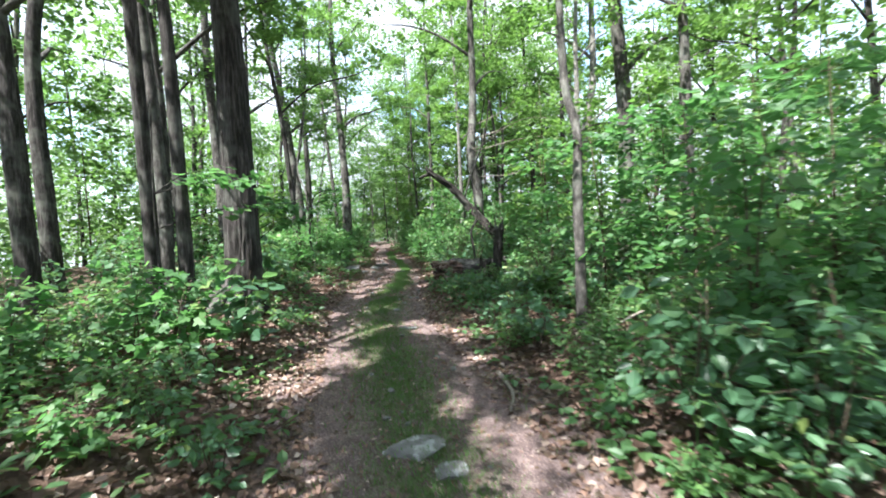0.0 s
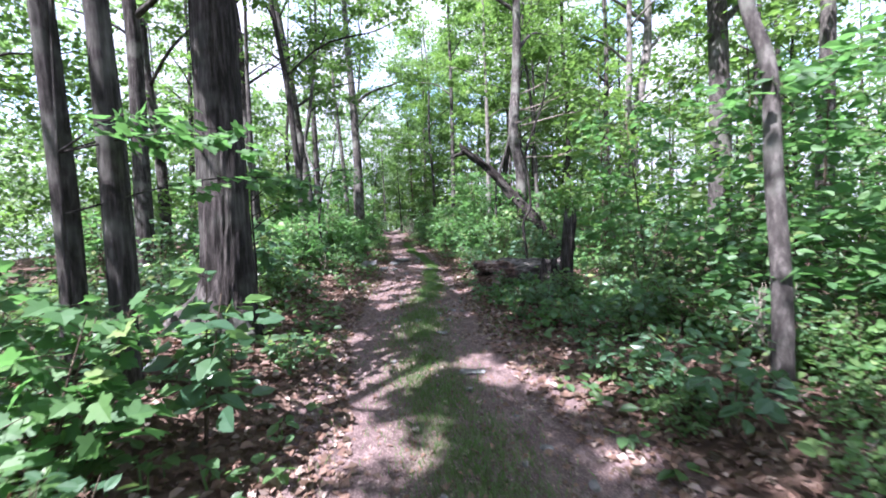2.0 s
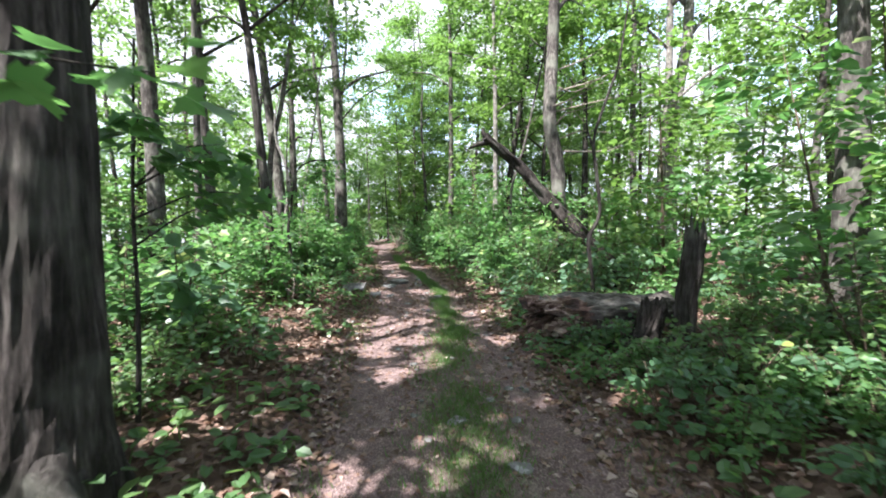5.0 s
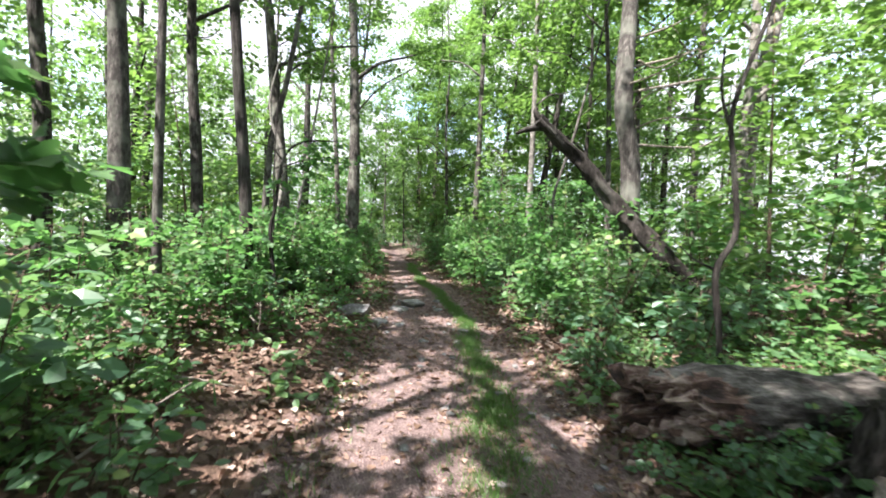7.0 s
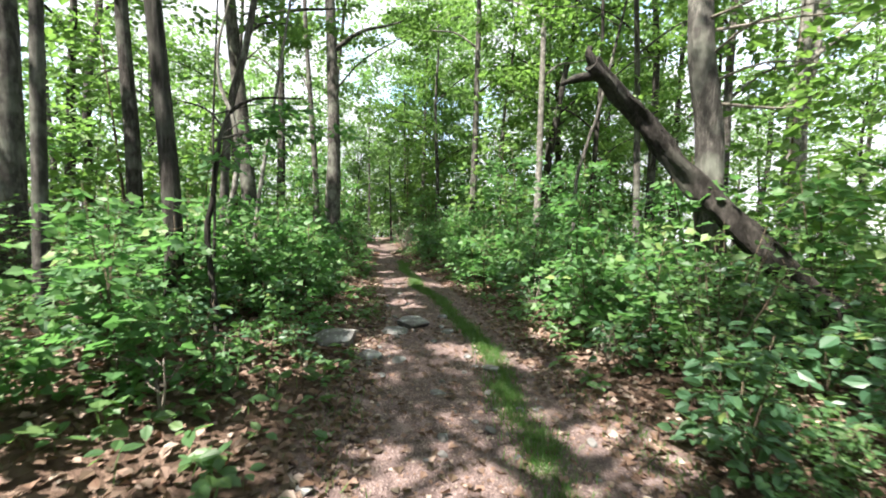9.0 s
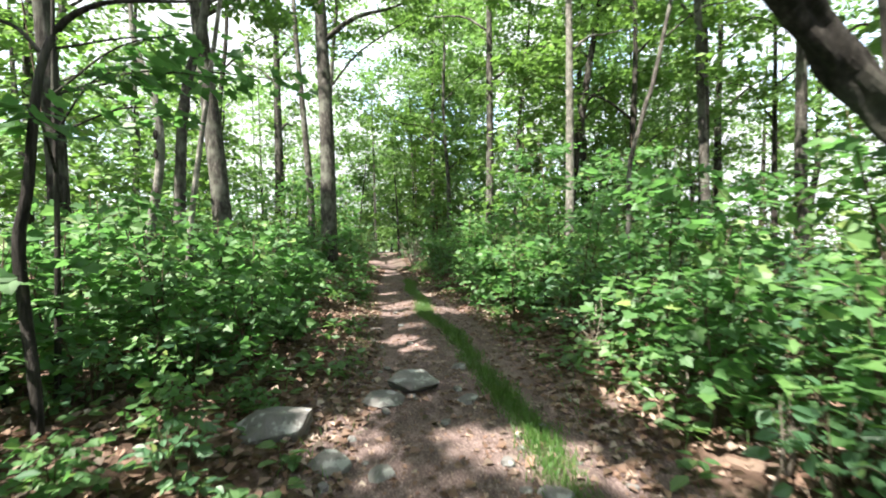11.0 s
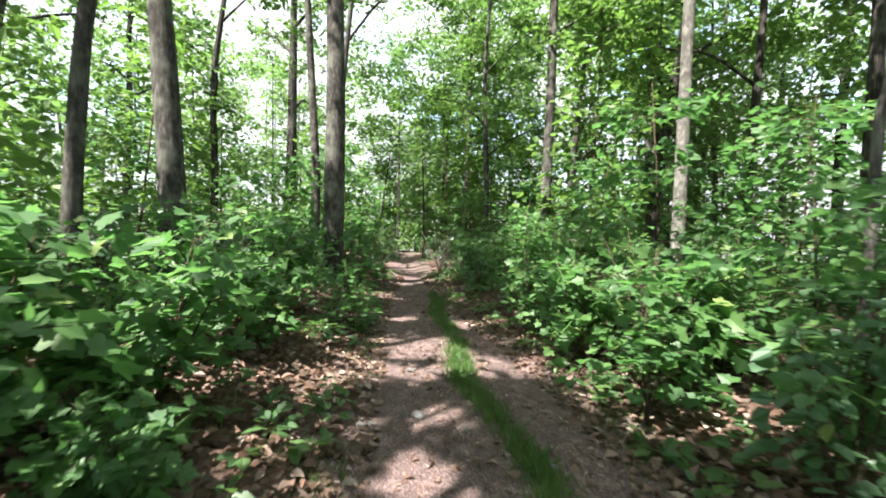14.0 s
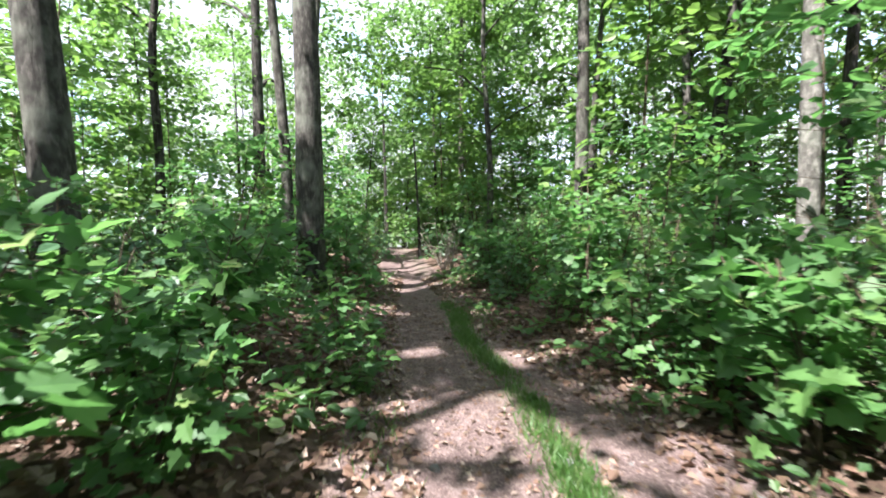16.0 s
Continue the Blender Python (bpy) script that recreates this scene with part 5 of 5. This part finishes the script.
plant("m2", -5.0, 14.7, 0.9)
plant("m2", -4.4, 14.9, 0.7)
plant("m2", -5.4, 14.2, 0.9)
plant("m2", -4.9, 19.6, 0.75)
plant("m4", -5.9, 19.3, 1.1)
plant("m1", -4.35, 13.85, 0.9)
plant("m1", -4.1, 14.35, 0.7)
plant("m1", -4.75, 14.2, 1.0)
plant("b1", -4.0, 13.5, 0.7)
plant("m4", -1.7, 18.3, 1.15)
plant("m4", -1.9, 19.8, 1.1)
plant("m2", -2.75, 20.1, 0.8)


def build_overhang(x, y, height, tips, seed, size=0.09):
    """A thin maple whose limbs reach over the verge at head height and above. tips: where each limb ends."""
    rng = np.random.default_rng(seed)
    foot = np.array([x, y, float(gz(x, y)) - 0.05])
    root = new("overhanging_maple")
    root.location = foot
    tagged(root, "thin maple sapling spreading its leaves at head height", "sapling")
    trunk = smooth_path([foot, foot + [0.03, 0.0, height * 0.3], foot + [-0.02, 0.05, height * 0.6], foot + [0.05, 0.02, height]], 14)
    v, f = tube(trunk - foot, np.linspace(0.02, 0.008, 14), 7)
    mesh_object("stem", v, f, M_BARK_DARK, root, smooth=True)
    P, A = [], []
    for k, tip in enumerate(tips):
        b = np.array(tip)
        a = trunk[int(np.clip(np.argmin(np.abs(trunk[:, 2] - b[2] + 0.25)), 6, 13))]
        limb = smooth_path([a, a * 0.5 + b * 0.5 + [0, 0, 0.1], b], 12)
        v, f = tube(limb - foot, np.linspace(0.009, 0.003, 12), 5)
        mesh_object("branch", v, f, M_BARK_DARK, root, smooth=True)
        d = unit(b - a)
        for m in range(4, 12):
            for side in (-1, 1, -1, 1):
                ax = np.array([d[0] * 0.6 - side * d[1] * 0.8, d[1] * 0.6 + side * d[0] * 0.8, -0.3 + rng.normal(0, 0.2)])
                P.append(limb[m] + ax * rng.uniform(0.02, 0.18) + rng.normal(0, 0.03, 3))
                A.append(ax)
    P, A = np.array(P), np.array(A)
    v, f = leaves(P, A, rng.normal(size=P.shape) * 0.4 + [0, 0, 1], size + 0.06 * rng.random(len(P)), LARGE_MAPLE)
    tagged(mesh_object("foliage", v - foot, f, M_LEAF_MAPLE, root), kind="stuff")


build_overhang(-3.55, 5.3, 2.9, [(-2.3, 6.45, 1.95), (-2.5, 6.0, 2.2), (-2.7, 5.35, 2.3), (-2.75, 6.2, 2.35)], 81)
build_overhang(-5.15, 13.95, 3.6, [(-4.6, 13.9, 2.6), (-4.2, 14.3, 2.65), (-4.0, 14.75, 2.8), (-4.35, 14.05, 2.85), (-4.75, 13.45, 2.25), (-4.4, 14.7, 3.0), (-4.65, 14.5, 2.5)], 82, 0.075)
build_overhang(-3.75, 8.15, 2.6, [(-3.1, 8.1, 2.1), (-3.2, 8.45, 2.0), (-3.05, 8.55, 1.8), (-3.4, 7.8, 2.2), (-3.3, 8.75, 1.75)], 83)


# ---- low undergrowth, leaf litter, grass ----
def ground_points(rng, n, o0, o1, y0, y1, power=1.0):
    y = y0 + (y1 - y0) * rng.random(n)
    a, b = trail_edges(y)
    o = o0 + (o1 - o0) * rng.random(n) ** power
    x = np.where(rng.random(n) < 0.5, a - o, b + o)
    return x, y


def build_undergrowth():
    rng = np.random.default_rng(51)
    x, y = ground_points(rng, 9500, -0.05, 6.0, 0.5, 26, 1.15)
    patch = lump(x, y, 1.1, 0.7) + 0.5 * rng.normal(size=len(x)) + 0.35 * np.clip(off_trail(x, y) - 0.6, -0.6, 1.2)
    keep = patch > 0.0
    for a, b, r in BARE:
        keep &= (np.hypot(x - a, y - b) > r) | (rng.random(len(x)) < 0.2)
    x, y = x[keep], y[keep]
    h = 0.05 + 0.2 * rng.random(len(x)) * np.clip(off_trail(x, y) + 0.3, 0.25, 1)
    k = 5
    X, Y, H = np.repeat(x, k), np.repeat(y, k), np.repeat(h, k) * rng.uniform(0.7, 1.1, len(x) * k)
    az = rng.random(len(X)) * 6.283
    p = np.stack([X + 0.03 * np.cos(az), Y + 0.03 * np.sin(az), gz(X, Y) + H], -1)
    ax = np.stack([np.cos(az), np.sin(az), rng.normal(0.0, 0.3, len(X))], -1)
    nm = rng.normal(size=(len(X), 3)) * 0.3 + [0, 0, 1]
    v, f = leaves(p, ax, nm, 0.06 + 0.085 * rng.random(len(X)), LANCE)
    st = np.stack([x, y, gz(x, y) - 0.01], -1)
    v2, f2 = leaves(st, np.stack([rng.normal(0, 0.1, len(x)), rng.normal(0, 0.1, len(x)), np.ones(len(x))], -1), rng.normal(size=(len(x), 3)), h * 1.05, BLADE)
    v, f = join([(v, f), (v2, f2)])
    tagged(mesh_object("undergrowth", v, f, M_LEAF_LOW), "low green plants growing through the leaf litter", "undergrowth", kind="stuff")


def build_litter():
    rng = np.random.default_rng(52)
    x, y = ground_points(rng, 38000, -0.28, 5.0, 0.8, 26, 1.5)
    n2 = 1700
    y2 = np.concatenate([rng.uniform(1, 24, 800), rng.uniform(8.5, 15.5, 900)])
    a, b = trail_edges(y2)
    x2 = a + (b - a) * rng.random(n2)
    x, y = np.concatenate([x, x2]), np.concatenate([y, y2])
    n = len(x)
    p = np.stack([x, y, gz(x, y) + 0.006 + 0.025 * rng.random(n) * np.clip(off_trail(x, y) + 0.4, 0, 1)], -1)
    az = rng.random(n) * 6.283
    ax = np.stack([np.cos(az), np.sin(az), rng.normal(0, 0.22, n)], -1)
    nm = rng.normal(size=(n, 3)) * 0.35 + [0, 0, 1]
    tv = DIAMOND[0] * [1.25, 1, 2.2]
    v, f = leaves(p, ax, nm, 0.04 + 0.05 * rng.random(n), (tv, DIAMOND[1]))
    x, y = ground_points(rng, 9000, -0.05, 3.0, 1.5, 22, 1.3)
    n = len(x)
    p = np.stack([x, y, gz(x, y) + 0.015 + 0.03 * rng.random(n)], -1)
    az = rng.random(n) * 6.283
    curl = leaves(p, np.stack([np.cos(az), np.sin(az), rng.normal(0, 0.35, n)], -1), rng.normal(size=(n, 3)) * 0.5 + [0, 0, 1], 0.06 + 0.045 * rng.random(n), (LANCE[0] * [1.1, 1, 3.0], LANCE[1]))
    v, f = join([(v, f), curl])
    tagged(mesh_object("leaf_litter", v, f, M_LITTER), "dry brown fallen leaves covering the forest floor", "leaf litter", kind="stuff")


def build_grass():
    rng = np.random.default_rng(53)
    n = 60000
    y = 0.5 + 23 * rng.random(n)
    c = np.interp(y, TRAIL_Y, GRASS_C)
    w = np.interp(y, (0, 5, 9, 13, 16, 24), (0.46, 0.46, 0.34, 0.15, 0.11, 0.12))
    x = c + w * rng.normal(0, 0.6, n) + 0.06 * np.sin(y * 2.3)
    keep = lump(x, y, 2.3, 1.1) + 0.55 * rng.normal(size=n) > np.interp(y, (5, 8, 12), (-0.6, 0.0, -0.1))
    n3 = 12000
    y3 = 1 + 23 * rng.random(n3) ** 0.8
    a, b = trail_edges(y3)
    x3 = np.where(rng.random(n3) < 0.5, a + rng.normal(0.05, 0.13, n3), b - rng.normal(0.02, 0.12, n3))
    k3 = lump(x3, y3, 1.7, 2.4) + 0.3 * rng.normal(size=n3) > 0.05
    x, y = np.concatenate([x[keep], x3[k3]]), np.concatenate([y[keep], y3[k3]])
    n = len(x)
    p = np.stack([x, y, gz(x, y) - 0.005], -1)
    ax = np.stack([rng.normal(0, 0.45, n), rng.normal(0, 0.45, n), np.ones(n)], -1)
    nm = rng.normal(size=(n, 3)) * [1, 1, 0.2]
    v, f = leaves(p, ax, nm, (0.04 + 0.075 * rng.random(n)) * np.interp(y, (4, 12), (0.7, 0.85)), (BLADE[0] * [1.3, 1, 1], BLADE[1]))
    tagged(mesh_object("grass", v, f, M_GRASS), "short green grass growing down the middle of the track", "grass", kind="stuff")


build_undergrowth()
build_litter()
build_grass()


def build_trail_bits():
    rng = np.random.default_rng(54)
    n = 17000
    y = rng.uniform(1.5, 23, n)
    a, b = trail_edges(y)
    x = a - 0.1 + (b - a + 0.2) * rng.random(n)
    p = np.stack([x, y, gz(x, y) + 0.004], -1)
    az = rng.random(n) * 6.283
    ax = np.stack([np.cos(az), np.sin(az), rng.normal(0, 0.12, n)], -1)
    nm = rng.normal(size=(n, 3)) * 0.25 + [0, 0, 1]
    v, f = leaves(p, ax, nm, 0.015 + 0.042 * rng.random(n) ** 2, (DIAMOND[0] * [0.9, 1, 2], DIAMOND[1]))
    tagged(mesh_object("leaf_fragments", v, f, M_LITTER), "small brown leaf and bark fragments strewn on the track", "leaf litter", kind="stuff")


build_trail_bits()


def build_dead_brush(x, y, height, count, seed):
    rng = np.random.default_rng(seed)
    root = new("dead_brush")
    root.location = (x, y, float(gz(x, y)) - 0.03)
    tagged(root, "bare brown twiggy dead brush beside the track", "dead brush")
    for k in range(count):
        az = rng.random() * 6.28
        d = np.array([math.cos(az), math.sin(az), 0]) * height * rng.uniform(0.1, 0.4)
        h = height * rng.uniform(0.6, 1.0)
        pts = smooth_path([(0, 0, 0), d * 0.4 + [0, 0, h * 0.5] + rng.normal(0, 0.04, 3), d + [0, 0, h]], 8)
        pieces = [tube(pts, np.linspace(0.012, 0.003, 8), 5)]
        for m in (3, 4, 5, 6):
            e = pts[m] + rng.normal(0, 0.16, 3) * height + [0, 0, 0.1]
            pieces.append(tube([pts[m], (pts[m] + e) / 2 + rng.normal(0, 0.02, 3), e], [0.005, 0.004, 0.002], 4))
        v, f = join(pieces)
        mesh_object("stem", v, f, M_DEADTWIG, root, smooth=True)


build_dead_brush(-5.0, 26.8, 1.4, 12, 1)
build_dead_brush(-4.7, 26.2, 1.0, 8, 2)
build_dead_brush(-1.35, 15.9, 0.5, 4, 3)
build_dead_brush(-0.95, 14.9, 0.45, 3, 4)
build_dead_brush(-0.9, 13.9, 0.5, 4, 5)
build_dead_brush(-4.3, 12.0, 0.55, 3, 6)
build_dead_brush(1.9, 6.6, 0.8, 6, 7)
